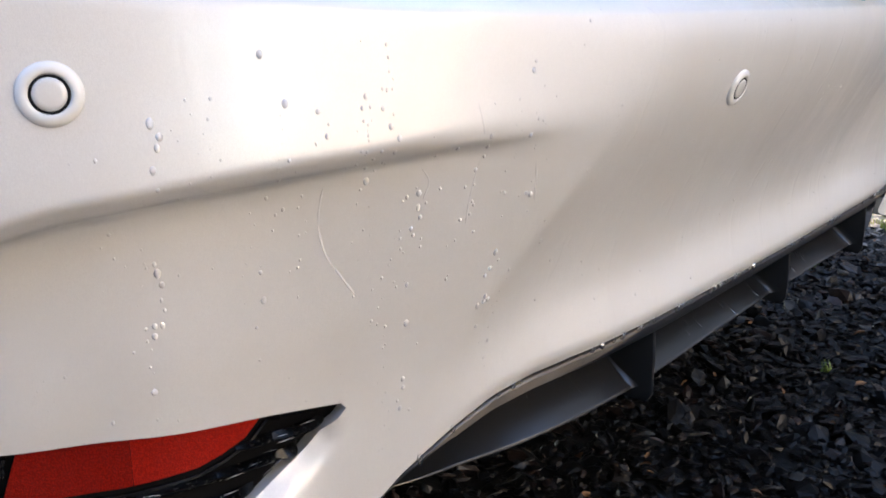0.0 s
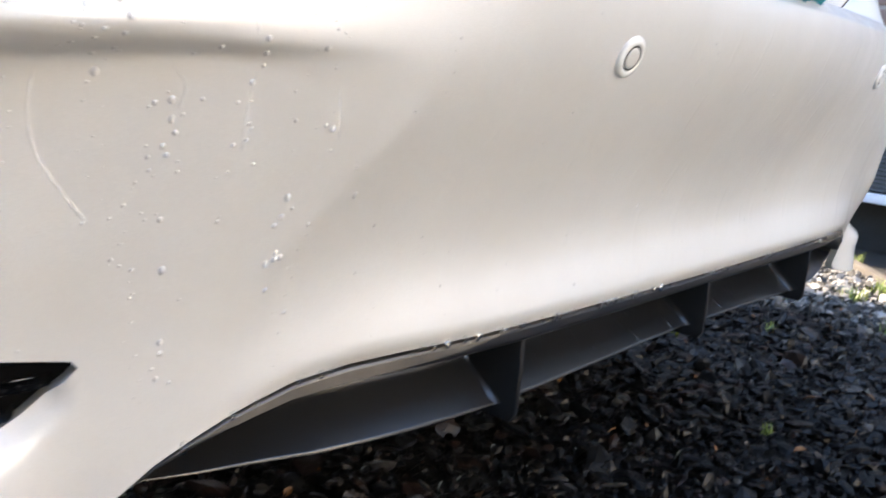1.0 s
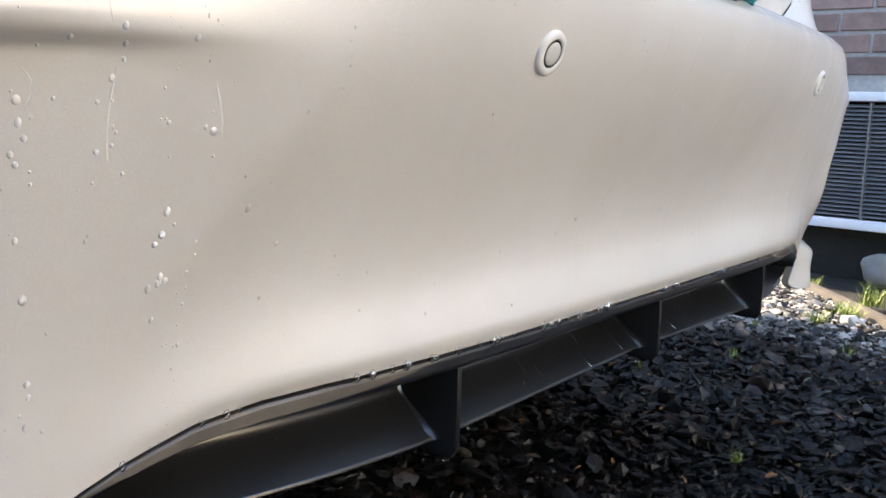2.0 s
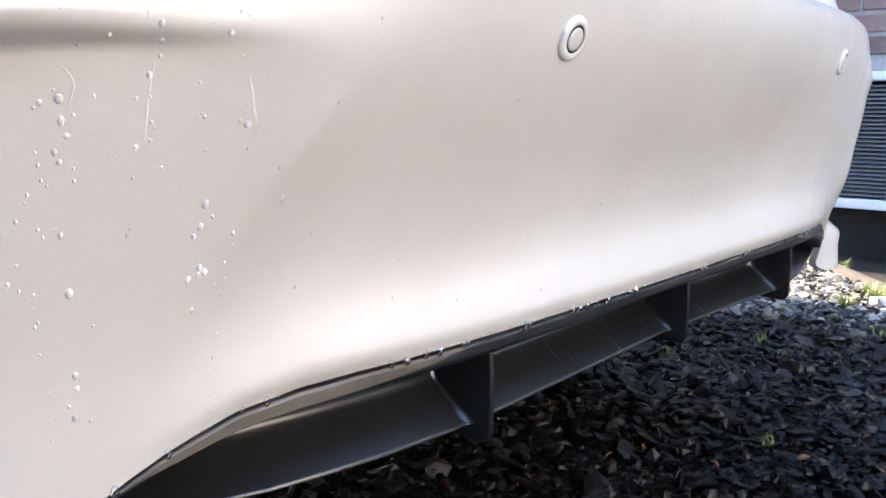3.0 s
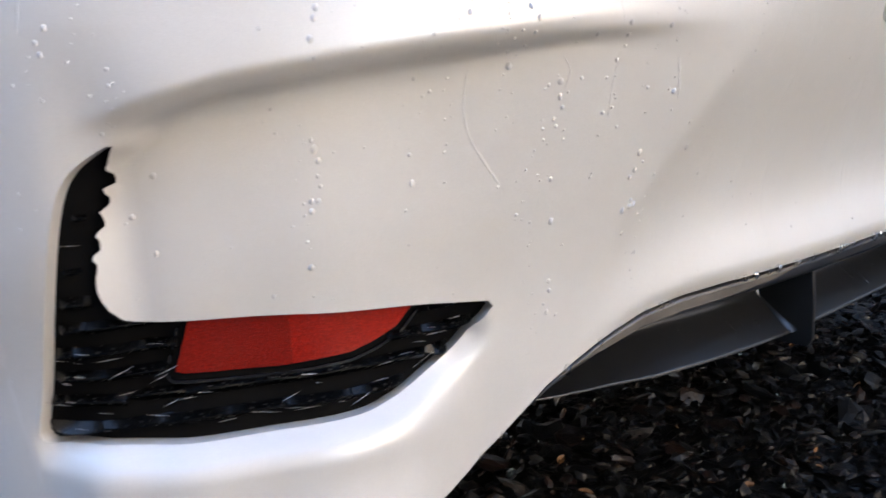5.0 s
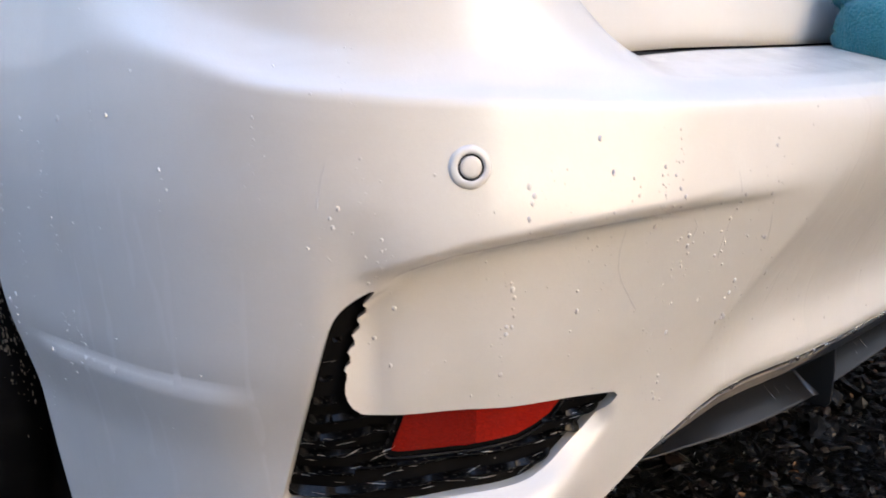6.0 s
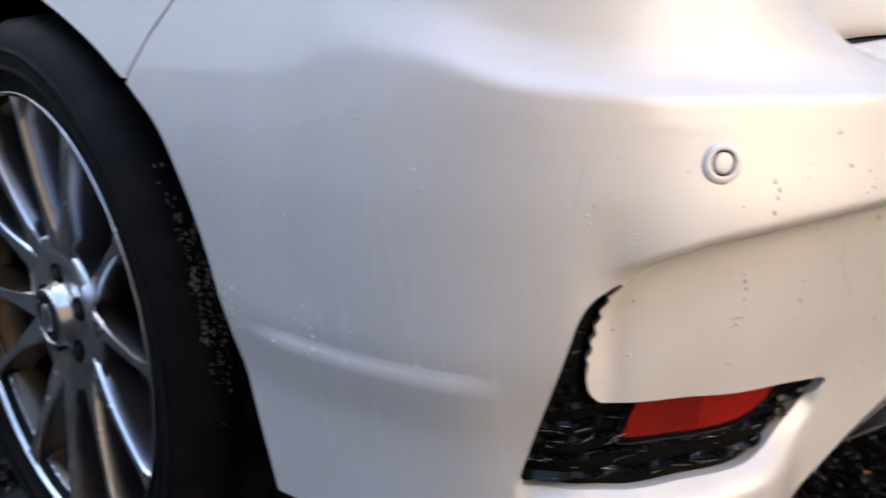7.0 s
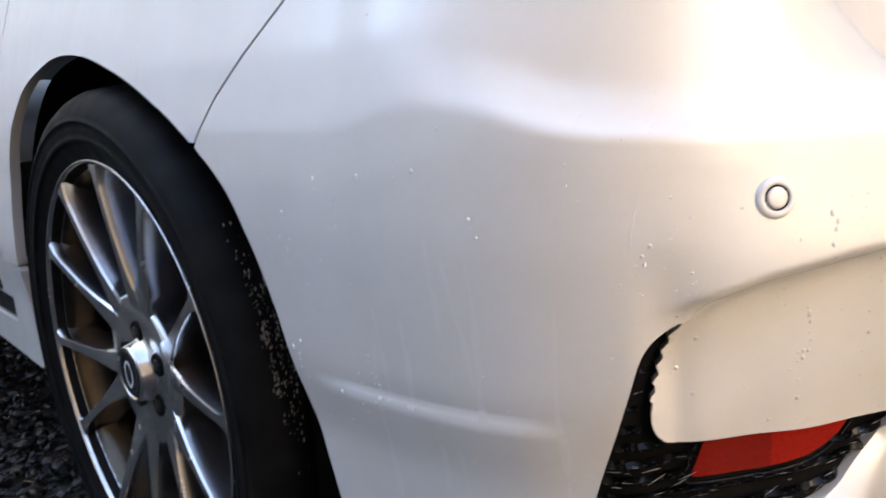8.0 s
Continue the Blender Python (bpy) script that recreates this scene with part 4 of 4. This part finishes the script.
def gravel(n_near, n_far, seed):
    rng = np.random.default_rng(seed)
    t = (1 + 5 ** .5) / 2
    ico = np.array([(-1, t, 0), (1, t, 0), (-1, -t, 0), (1, -t, 0), (0, -1, t), (0, 1, t), (0, -1, -t), (0, 1, -t), (t, 0, -1), (t, 0, 1), (-t, 0, -1), (-t, 0, 1)]) / math.hypot(1, t)
    tri = np.array([(0, 11, 5), (0, 5, 1), (0, 1, 7), (0, 7, 10), (0, 10, 11), (1, 5, 9), (5, 11, 4), (11, 10, 2), (10, 7, 6), (7, 1, 8), (3, 9, 4), (3, 4, 2), (3, 2, 6), (3, 6, 8), (3, 8, 9), (4, 9, 5), (2, 4, 11), (6, 2, 10), (8, 6, 7), (9, 8, 1)])
    near = rng.uniform((-.75, -.30), (2.40, 1.05), (n_near, 2))
    left = rng.uniform((-1.6, 1.2), (-.5, 4.2), (n_far * 2, 2))
    far = rng.uniform((-1.6, -1.2), (2.40, 2.4), (n_far // 2, 2))
    at = np.concatenate([near, left, far])
    at = at[((at[:, 0] - 2.06) * .61 - (at[:, 1] - .41) * .79 < -.012) | (at[:, 0] < 1.5)]
    n = len(at)
    size = np.clip(rng.lognormal(math.log(.0074), .48, n), .003, .024)
    shape = rng.uniform((.8, .6, .16), (1.5, 1.1, .42), (n, 3)) * size[:, None]
    jit = 1 + rng.uniform(-.28, .28, (n, 12, 1))
    q = rng.normal(size=(n, 4)) * (1, .2, .2, 1.2)
    q /= np.linalg.norm(q, axis=1)[:, None]
    w, x, y, z = q.T
    rot = np.stack([1 - 2 * (y * y + z * z), 2 * (x * y - w * z), 2 * (x * z + w * y), 2 * (x * y + w * z), 1 - 2 * (x * x + z * z), 2 * (y * z - w * x), 2 * (x * z - w * y), 2 * (y * z + w * x), 1 - 2 * (x * x + y * y)], 1).reshape(n, 3, 3)
    v = (ico[None] * jit * shape[:, None]) @ rot.transpose(0, 2, 1)
    height = rng.uniform(-.010, .006, n)
    v += np.concatenate([at, height[:, None]], 1)[:, None]
    f = tri[None] + (np.arange(n) * 12)[:, None, None]
    me = bpy.data.meshes.new("gravel")
    me.from_pydata(v.reshape(-1, 3).tolist(), [], f.reshape(-1, 3).tolist())
    me.materials.append(STONE)
    return tagged(new("gravel", me), "wet dark slate gravel, dry and painted paler where the sun falls", "gravel", "", "stuff")


gravel(28000, 9000, 5)

def litter(n, seed):
    """Curled brown leaf flakes and twigs among the stones."""
    rng = random.Random(seed)
    verts, faces = [], []
    for _ in range(n):
        x, y, s = rng.uniform(-.55, 1.6), rng.uniform(-.12, .85), rng.uniform(.003, .011)
        m = pose(x, y, rng.uniform(.004, .012), rng.uniform(-35, 35), rng.uniform(-35, 35), rng.uniform(0, 360))
        wide, base = (rng.uniform(.35, .7) if rng.random() < .6 else .08), len(verts)
        for i in range(5):
            q = -1 + i / 2
            for k in (-1, 0, 1):
                verts.append(m @ Vector((q * s, k * s * wide * (1.05 - q * q), .35 * s * k * k - .25 * s * q * q)))
        for i in range(4):
            for k in range(2):
                faces.append((base + i * 3 + k, base + i * 3 + k + 1, base + i * 3 + k + 4, base + i * 3 + k + 3))
    return tagged(part("leaf_litter", (verts, faces), LEAF, None), "scattered brown leaf flakes and twigs on the gravel", "leaf litter", "", "stuff")


litter(170, 6)

# the house beside the car, with a grilled heating unit in its wall
WALL_POSE = pose(2.60, .60, 0, 0, 0, -6)
wall = new("wall_house")
wall.matrix_basis = WALL_POSE
tagged(wall, "red brown brick house wall with pale mortar joints", "wall", "", "structure")
UNIT = (-.95, .14, .165, .615)      # along y, then z
for y0, y1, z0, z1 in ((-6, 6, .615, 3.2), (-6, UNIT[0], .16, .615), (UNIT[1], 6, .16, .615)):
    part("mortar", box_bm(.012, .26, y0, y1, z0, z1), MORTAR, wall)
part("foundation", box_bm(.03, .26, -6, 6, -.06, .16), SOIL, wall, "dark foundation strip")
bx, by, bz = .09, .203, .060
bm = bmesh.new()
bmesh.ops.create_cube(bm, size=1.0, matrix=Matrix.Diagonal((bx, by, bz, 1)))
bmesh.ops.bevel(bm, geom=bm.edges[:], offset=.004, segments=1, affect="EDGES")
brick_me = bpy.data.meshes.new("brick")
soften(bm).to_mesh(brick_me)
bm.free()
brick_me.materials.append(BRICK)
half_bm = bmesh.new()
bmesh.ops.create_cube(half_bm, size=1.0, matrix=Matrix.Diagonal((bx, by * .46, bz, 1)))
half_me = bpy.data.meshes.new("brick_half")
half_bm.to_mesh(half_me)
half_bm.free()
half_me.materials.append(BRICK)
rng = random.Random(4)
for r in range(0, 14):
    z = .198 + r * .072
    for c in range(-5, 7):
        y = c * .214 + (.107 if r % 2 else 0) - .2
        if UNIT[0] - .10 < y < UNIT[1] + .10 and UNIT[2] - .03 < z < UNIT[3] + .03:
            continue
        b = part("brick", brick_me, BRICK, wall)
        b.matrix_basis = pose(.05 + rng.uniform(-.002, .002), y, z, rng.uniform(-.4, .4), 0, rng.uniform(-.5, .5))

unit = thing("wall_heating_unit", "white framed through-wall air conditioner with dark louvred grille", "air conditioner")
unit.matrix_basis = WALL_POSE
y0, y1, z0, z1 = UNIT
part("top_rail", box_bm(-.055, .03, y0, y1, z1 - .030, z1, .005), FRAMEWHITE, unit)
part("bottom_rail", box_bm(-.065, .03, y0, y1, z0, z0 + .032, .005), FRAMEWHITE, unit)
part("side_rail", box_bm(-.055, .03, y1 - .025, y1, z0 + .034, z1 - .032, .005), FRAMEWHITE, unit)
part("side_rail", box_bm(-.055, .03, y0, y0 + .025, z0 + .034, z1 - .032, .005), FRAMEWHITE, unit)
part("sleeve", box_bm(.02, .05, y0, y1, z0 + .01, z1 - .01), SEAM, unit)
slat_bm = box_bm(-.009, .009, y0 + .026, y1 - .026, -.0014, .0014, .0008, 1)
slat_me = bpy.data.meshes.new("slat")
slat_bm.to_mesh(slat_me)
slat_bm.free()
slat_me.materials.append(LOUVRE)
for n in range(27):
    s = part("slat", slat_me, LOUVRE, unit)
    s.matrix_basis = pose(-.036, 0, z0 + .046 + n * .0138, 0, -28, 0)
for n in range(6):
    y = y1 - .10 - n * .17
    part("divider", box_bm(-.048, -.020, y - .003, y + .003, z0 + .034, z1 - .032, .001, 1), LOUVRE, unit)

edging = tagged(part("edging_board", box_bm(-.016, .016, -.75, .46, -.03, .022, .004), WOODEDGE, None), "weathered timber edging board along the gravel", "garden edging")
edging.matrix_basis = pose(2.06, .41, 0, 0, 0, -52)


def field_stone(at, size, seed):
    bm = bmesh.new()
    bmesh.ops.create_icosphere(bm, subdivisions=3, radius=1)
    for v in bm.verts:
        k = 1 + .22 * noise.noise(v.co * 1.3 + Vector((seed, 0, 0))) + .06 * noise.noise(v.co * 4 + Vector((0, seed, 0)))
        v.co = Vector((v.co.x * size[0], v.co.y * size[1], v.co.z * size[2])) * k
    ob = part("field_stone", soften(bm, 60), two_tone("grey field stone", (.12, .118, .112), (.20, .195, .185), 12, .9, 60, .003), None)
    ob.location = at
    return tagged(ob, "rounded grey stone lying against the wall", "stone")


field_stone((2.52, .385, .040), (.05, .065, .062), 2)


def grass_tuft(at, n, tall, seed):
    rng = random.Random(seed)
    verts, faces = [], []
    for _ in range(n):
        a, lean = rng.uniform(0, 6.283), rng.uniform(.15, .95)
        h, w = tall * rng.uniform(.5, 1.1), rng.uniform(.0012, .0026)
        bx_, by_ = rng.gauss(0, tall * .22), rng.gauss(0, tall * .22)
        base = len(verts)
        for k in range(4):
            t = k / 3
            r = lean * h * t * t
            x, y, z = bx_ + math.cos(a) * r, by_ + math.sin(a) * r, h * t * (1 - .25 * lean * t)
            ww = w * (1 - t * .92)
            verts += [(x - math.sin(a) * ww, y + math.cos(a) * ww, z), (x + math.sin(a) * ww, y - math.cos(a) * ww, z)]
        for k in range(3):
            faces.append((base + 2 * k, base + 2 * k + 1, base + 2 * k + 3, base + 2 * k + 2))
    ob = part("grass_tuft", (verts, faces), GRASS, None)
    ob.location = at
    return tagged(ob, "small yellow green grass tuft in the gravel", "grass", "grass tufts in the gravel")


for n, (x, y, k, tall) in enumerate(((1.72, .37, 60, .05), (1.82, .31, 80, .06), (1.88, .35, 50, .05), (2.10, .32, 90, .075), (1.55, .47, 24, .03), (1.45, .22, 22, .03), (1.22, .40, 20, .028), (2.25, .52, 40, .05), (.62, .18, 16, .022), (1.0, .52, 16, .025))):
    grass_tuft((x, y, -.004), k, tall, n)

# what closes the place, all unseen: the sunlit house behind the camera, fences and a drive added to shape the paint's
# light, and the house whose shade lies over the car
structure("wall_behind", box_bm(-1.3, 16, -8.3, -8.0, -.05, 6.7), RENDERWALL, "plain pale rendered house wall in the sun", "wall")
# added out of view; tone and extent set the light thrown up on the tail
structure("paving", box_bm(-14, 1.3, -8.0, -.62, -.05, .004), PAVING, "unseen grey asphalt drive added to set the light on the tail", "paving")
# unseen, kept dark for the reflection beside the bumper's corner
structure("wall_left_reflected", box_bm(-4.8, -4.6, -3.0, 1.0, -.05, 3.2), FENCE, "unseen grey wall placed for the dark reflection on the flank", "wall")
# added out of view, pale so that it throws light on the flank
structure("fence_left_bounce", box_bm(-4.8, -4.6, 1.0, 7.0, -.05, 2.3), PALEFENCE, "unseen cream fence added to bounce light onto the flank", "fence")
# added out of view to keep the bright wall off the car's left corner
structure("wall_return_unseen", box_bm(-4.6, -1.25, -2.4, -2.2, -.05, 3.6), DARKFENCE, "unseen dark fence added to darken the car's left corner", "fence")
# out of view; its tone is lifted for what the flank reflects
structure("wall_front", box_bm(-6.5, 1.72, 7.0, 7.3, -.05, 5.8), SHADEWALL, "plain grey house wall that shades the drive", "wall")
structure("eaves", box_bm(2.36, 3.2, -6.5, 7.5, 3.15, 3.30), FRAMEWHITE, "white boarded eaves of the brick house", "eaves")

# ---- the cloth on the bumper's shelf ----
def cloth():
    rng = np.random.default_rng(3)
    base = tagged(new("cleaning_cloth"), "thick teal microfibre cloth folded on the bumper's shelf", "cloth")
    for name, a, b, r0, r1 in (("upper_fold", (-.25, .066, .676), (.028, .060, .668), .034, .027), ("left_fold", (-.27, .056, .640), (-.045, .060, .644), .030, .028),
                               ("front_fold", (-.070, .030, .634), (.036, .017, .6210), .025, .0275)):
        verts, faces, hairs, tips = [], [], [], []
        nn, mm = 90, 44
        a, b = Vector(a), Vector(b)
        for i in range(nn + 1):
            t = i / nn
            end = math.sqrt(max(0, 1 - max(0, (t - .90) / .10) ** 2)) * math.sqrt(max(0, 1 - max(0, (.05 - t) / .05) ** 2))
            r = (r0 + (r1 - r0) * t) * max(.02, end)
            c = a.lerp(b, t) + Vector((0, .006 * math.sin(t * 8 + 1), .003 * math.sin(t * 11)))
            for k in range(mm):
                q = 6.28318 * k / mm
                d = Vector((0, math.cos(q), math.sin(q)))
                p = c + Vector((0, r * 1.25 * d.y, r * .92 * d.z))
                lump = .006 * noise.noise(p * 26) + .003 * noise.noise(p * 95) + .0022 * noise.noise(p * 300)
                verts.append(p + d * lump * end)
        for i in range(nn):
            for k in range(mm):
                l = (k + 1) % mm
                faces.append((i * mm + k, i * mm + l, (i + 1) * mm + l, (i + 1) * mm + k))
        faces += [tuple(range(mm))[::-1], tuple(range(nn * mm, nn * mm + mm))]
        fold = part(name, (verts, faces), TEAL, base)
        # the pile: short bent loops standing off the fold
        for _ in range(9000):
            i, k = int(rng.integers(3, nn - 2)), int(rng.integers(0, mm))
            p, q = verts[i * mm + k], verts[i * mm + (k + 1) % mm]
            out = (p - a.lerp(b, i / nn)).normalized()
            o = p.lerp(q, rng.uniform())
            s = Vector(rng.normal(0, 1, 3)) * .0004
            h = out * rng.uniform(.0006, .0014) + s
            n0 = len(hairs)
            w = out.cross(s).normalized() * .0004
            hairs += [o - w, o + w, o + h * .6 + w * .8 + s * .5, o + h + s]
            tips += [(n0, n0 + 1, n0 + 2), (n0, n0 + 2, n0 + 3)]
        tagged(part("pile", (hairs, tips), TEAL, fold), "short teal loops", "", "", "stuff")
    return base


cloth()

# ---- water on the paint ----
def beads(n, seed):
    """Drops in clusters and strings on the skin: more on the wing and the panel under it."""
    rng = np.random.default_rng(seed)
    verts, faces = [], []
    rings = (0.45, 0.85, 1.2, 1.5)
    dome = [(math.sin(p) * math.cos(q), math.sin(p) * math.sin(q), math.cos(p)) for p in rings for q in np.linspace(0, 6.28318, 11)[:-1]]
    spots = []
    nests = [(rng.uniform(.46, .84), rng.uniform(.42, .56), rng.uniform(.006, .02), rng.uniform(.012, .032)) for _ in range(7)]
    nests += [(.575, .500, .006, .012), (.580, .472, .008, .010), (.548, .476, .004, .022), (.655, .462, .010, .014), (.612, .552, .018, .008), (.640, .548, .012, .008)]
    while len(spots) < n:
        kind = rng.uniform()
        if kind < .46:
            a, h, r = rng.uniform(.44, .86), rng.uniform(.37, .60), rng.lognormal(math.log(.00085), .45)
            if rng.uniform() < .6:
                na, nh, da, dh = nests[int(rng.integers(0, 13))]
                a, h = rng.normal(na, da), rng.normal(nh, dh)
        elif kind < .72:
            a, h, r = rng.uniform(.80, 1.24), rng.uniform(.36, .68), rng.lognormal(math.log(.0009), .4)
        else:
            a, h, r = rng.uniform(-.50, .46), rng.uniform(.38, .60), rng.lognormal(math.log(.00065), .35)
        spots.append((a, h, r))
        if rng.uniform() < .30:                              # a string of drops down the skin
            k = int(rng.integers(3, 9))
            for s in range(k):
                spots.append((a + rng.normal(0, .003), h - .006 - s * rng.uniform(.004, .008), r * rng.uniform(.45, .95)))
    us_ = -np.array([s[0] for s in spots])
    hs_ = np.array([s[1] for s in spots])
    good = bumper_keep(us_, hs_) > .005
    for (a, h, r), ok in zip(spots, good):
        if not ok:
            continue
        r = min(r * .85, .0017)
        m = frame_at(-a, h)
        base = len(verts)
        tall, lop = rng.uniform(.95, 1.45), rng.uniform(.0, .35)
        verts.append(m @ Vector((0, -r * .72, -r * lop * .5)))
        for x, z, y in dome:
            zz = z * r * tall * (1.0 + (lop if z < 0 else 0)) - y * r * lop * .5
            verts.append(m @ Vector((x * r * (1 - .15 * max(0, z)), -y * r * .72 + .00002, zz)))
        for k in range(10):
            l = (k + 1) % 10
            faces.append((base, base + 1 + k, base + 1 + l))
            for q in range(len(rings) - 1):
                faces.append((base + 1 + q * 10 + k, base + 11 + q * 10 + k, base + 11 + q * 10 + l, base + 1 + q * 10 + l))
    # runs: thin ridges of water that end in a drop
    for n_, (w, way) in enumerate(((.0011, ((-.6255, .516), (-.627, .498), (-.623, .482), (-.613, .467), (-.601, .452))), (.0008, ((-.5365, .521), (-.538, .508), (-.538, .495), (-.537, .485))),
                                   (.0011, ((-.497, .517), (-.493, .506), (-.4895, .492))), (.0008, ((-.572, .521), (-.566, .513), (-.568, .503))), (.0007, ((-.545, .553), (-.543, .545), (-.541, .536))),
                                   (.0009, ((-.832, .574), (-.836, .560), (-.8385, .543))))):
        spine = curve_through(way, 4)
        pts = [(u, hh, w * (.55 + .35 * k / len(spine) + .18 * math.sin(2.3 * k + n_)) * (.3 if k in (0, len(spine) - 1) else 1)) for k, (u, hh) in enumerate(spine)]
        if (bumper_keep(np.array([p[0] for p in pts]), np.array([p[1] for p in pts])) < .004).any():
            continue
        base = len(verts)
        for u, hh, ww in pts:
            m = frame_at(u, hh)
            for x, y in ((-1, 0), (-.7, .62), (0, .9), (.7, .62), (1, 0)):
                verts.append(m @ Vector((x * ww, -y * ww * .22 + .00002, 0)))
        for s in range(len(pts) - 1):
            for k in range(4):
                faces.append((base + s * 5 + k, base + s * 5 + k + 1, base + s * 5 + k + 6, base + s * 5 + k + 5))
    # whitish slivers of water, modelled as the wet glints along the grille's louvres
    for n_ in range(150):
        a, h = rng.uniform(.61, .87), .346 + .0135 * int(rng.integers(0, 10)) + rng.normal(.001, .003)
        if vent_gap(np.array([a]), np.array([h]))[0] > -.005 or refl_gap(np.array([a]), np.array([h]))[0] < .004:
            continue
        m = frame_at(-a, h, .0020)
        base, half, tilt, w = len(verts), rng.uniform(.002, .0075), rng.choice((-.10, -.16, .05, .42)), rng.uniform(.00008, .0002)
        for s in range(5):
            q = -1 + s / 2
            for x, y in ((-1, 0), (0, 1), (1, 0)):
                verts.append(m @ Vector((q * half, -y * w, q * half * tilt + x * w * (1.05 - abs(q)))))
        for s in range(4):
            for k in range(2):
                faces.append((base + s * 3 + k, base + s * 3 + k + 1, base + s * 3 + k + 4, base + s * 3 + k + 3))
    drops = (verts, faces)
    verts, faces = [], []
    # thin trails running down the flank
    for n_ in range(14):
        a, h = rng.uniform(.855, 1.06), rng.uniform(.36, .56)
        long_, side_, w = rng.uniform(.05, .14), rng.normal(0, .006), rng.uniform(.0018, .0042)
        pts = []
        for s in range(18):
            q = s / 17
            pts.append((-(a + side_ * q + .0015 * math.sin(q * 6 + n_) + .0006 * math.sin(q * 17 + 2 * n_)), h - long_ * q, w * (.35 + .65 * q + .25 * math.sin(q * 11 + n_)) * (1 if 0 < s < 17 else .15)))
        if (bumper_keep(np.array([p[0] for p in pts]), np.array([p[1] for p in pts])) < .006).any():
            continue
        base = len(verts)
        for u, hh, ww in pts:
            m = frame_at(u, hh)
            for x, y in ((-1, 0), (-.6, .8), (.6, .8), (1, 0)):
                verts.append(m @ Vector((x * ww, -y * ww * .028 - .00001, 0)))
        for s in range(17):
            for k in range(3):
                faces.append((base + s * 4 + k, base + s * 4 + k + 1, base + s * 4 + k + 5, base + s * 4 + k + 4))
    trails = (verts, faces)
    verts, faces = [], []
    # drips running down the diffuser's face
    for n_ in range(46):
        u, v0 = -rng.uniform(-.2, .52), rng.uniform(.4, .85)
        long_, w = rng.uniform(.05, .22), rng.uniform(.0003, .0008)
        base = len(verts)
        for s in range(6):
            q = s / 5
            v = min(v0 + long_ * q, .99)
            for x, y in ((-1, -.1), (0, .9), (1, -.1)):
                k = w * (.45 + .55 * q) * (1 if s < 5 else .2)
                verts.append(Vector(diff_point(np.array(u + x * k + .0006 * math.sin(5 * q + n_)), np.array(v), np.array(-y * k))))
        for s in range(5):
            for k in range(2):
                faces.append((base + s * 3 + k, base + s * 3 + k + 1, base + s * 3 + k + 4, base + s * 3 + k + 3))
    # drops hanging from the bumper's lower edge
    for n_ in range(84):
        a = rng.uniform(-.40, .62) if n_ < 40 else rng.normal(.22, .12)
        r = rng.uniform(.0007, .0021)
        long_drop = rng.uniform(1.0, 2.2)
        c = Vector(body_point(-a, float(bottom(abs(a))) + .001)) + Vector((0, -.001, -r * .8))
        base = len(verts)
        for i in range(6):
            for k in range(8):
                p, q = math.pi * i / 5, 6.28318 * k / 8
                verts.append(c + Vector((math.sin(p) * math.cos(q) * r, math.sin(p) * math.sin(q) * r, math.cos(p) * r * long_drop)))
        for i in range(5):
            for k in range(8):
                l = (k + 1) % 8
                faces.append((base + i * 8 + k, base + i * 8 + l, base + i * 8 + 8 + l, base + i * 8 + 8 + k))
    for name, data, mat, label in (("water_trails", trails, FILM, "pale thin trails of water running down the white flank"), ("water_beads", drops, WATER, "clear round water beads standing on the white bumper, and slivers for glints in the grille"), ("hanging_drops", (verts, faces), CLEARWATER, "clear drops hanging along the bumper's lower edge")):
        ob = part(name, data, mat, None)
        ob.visible_shadow = False
        tagged(ob, label, "water drops", "", "stuff")


beads(830, 11)
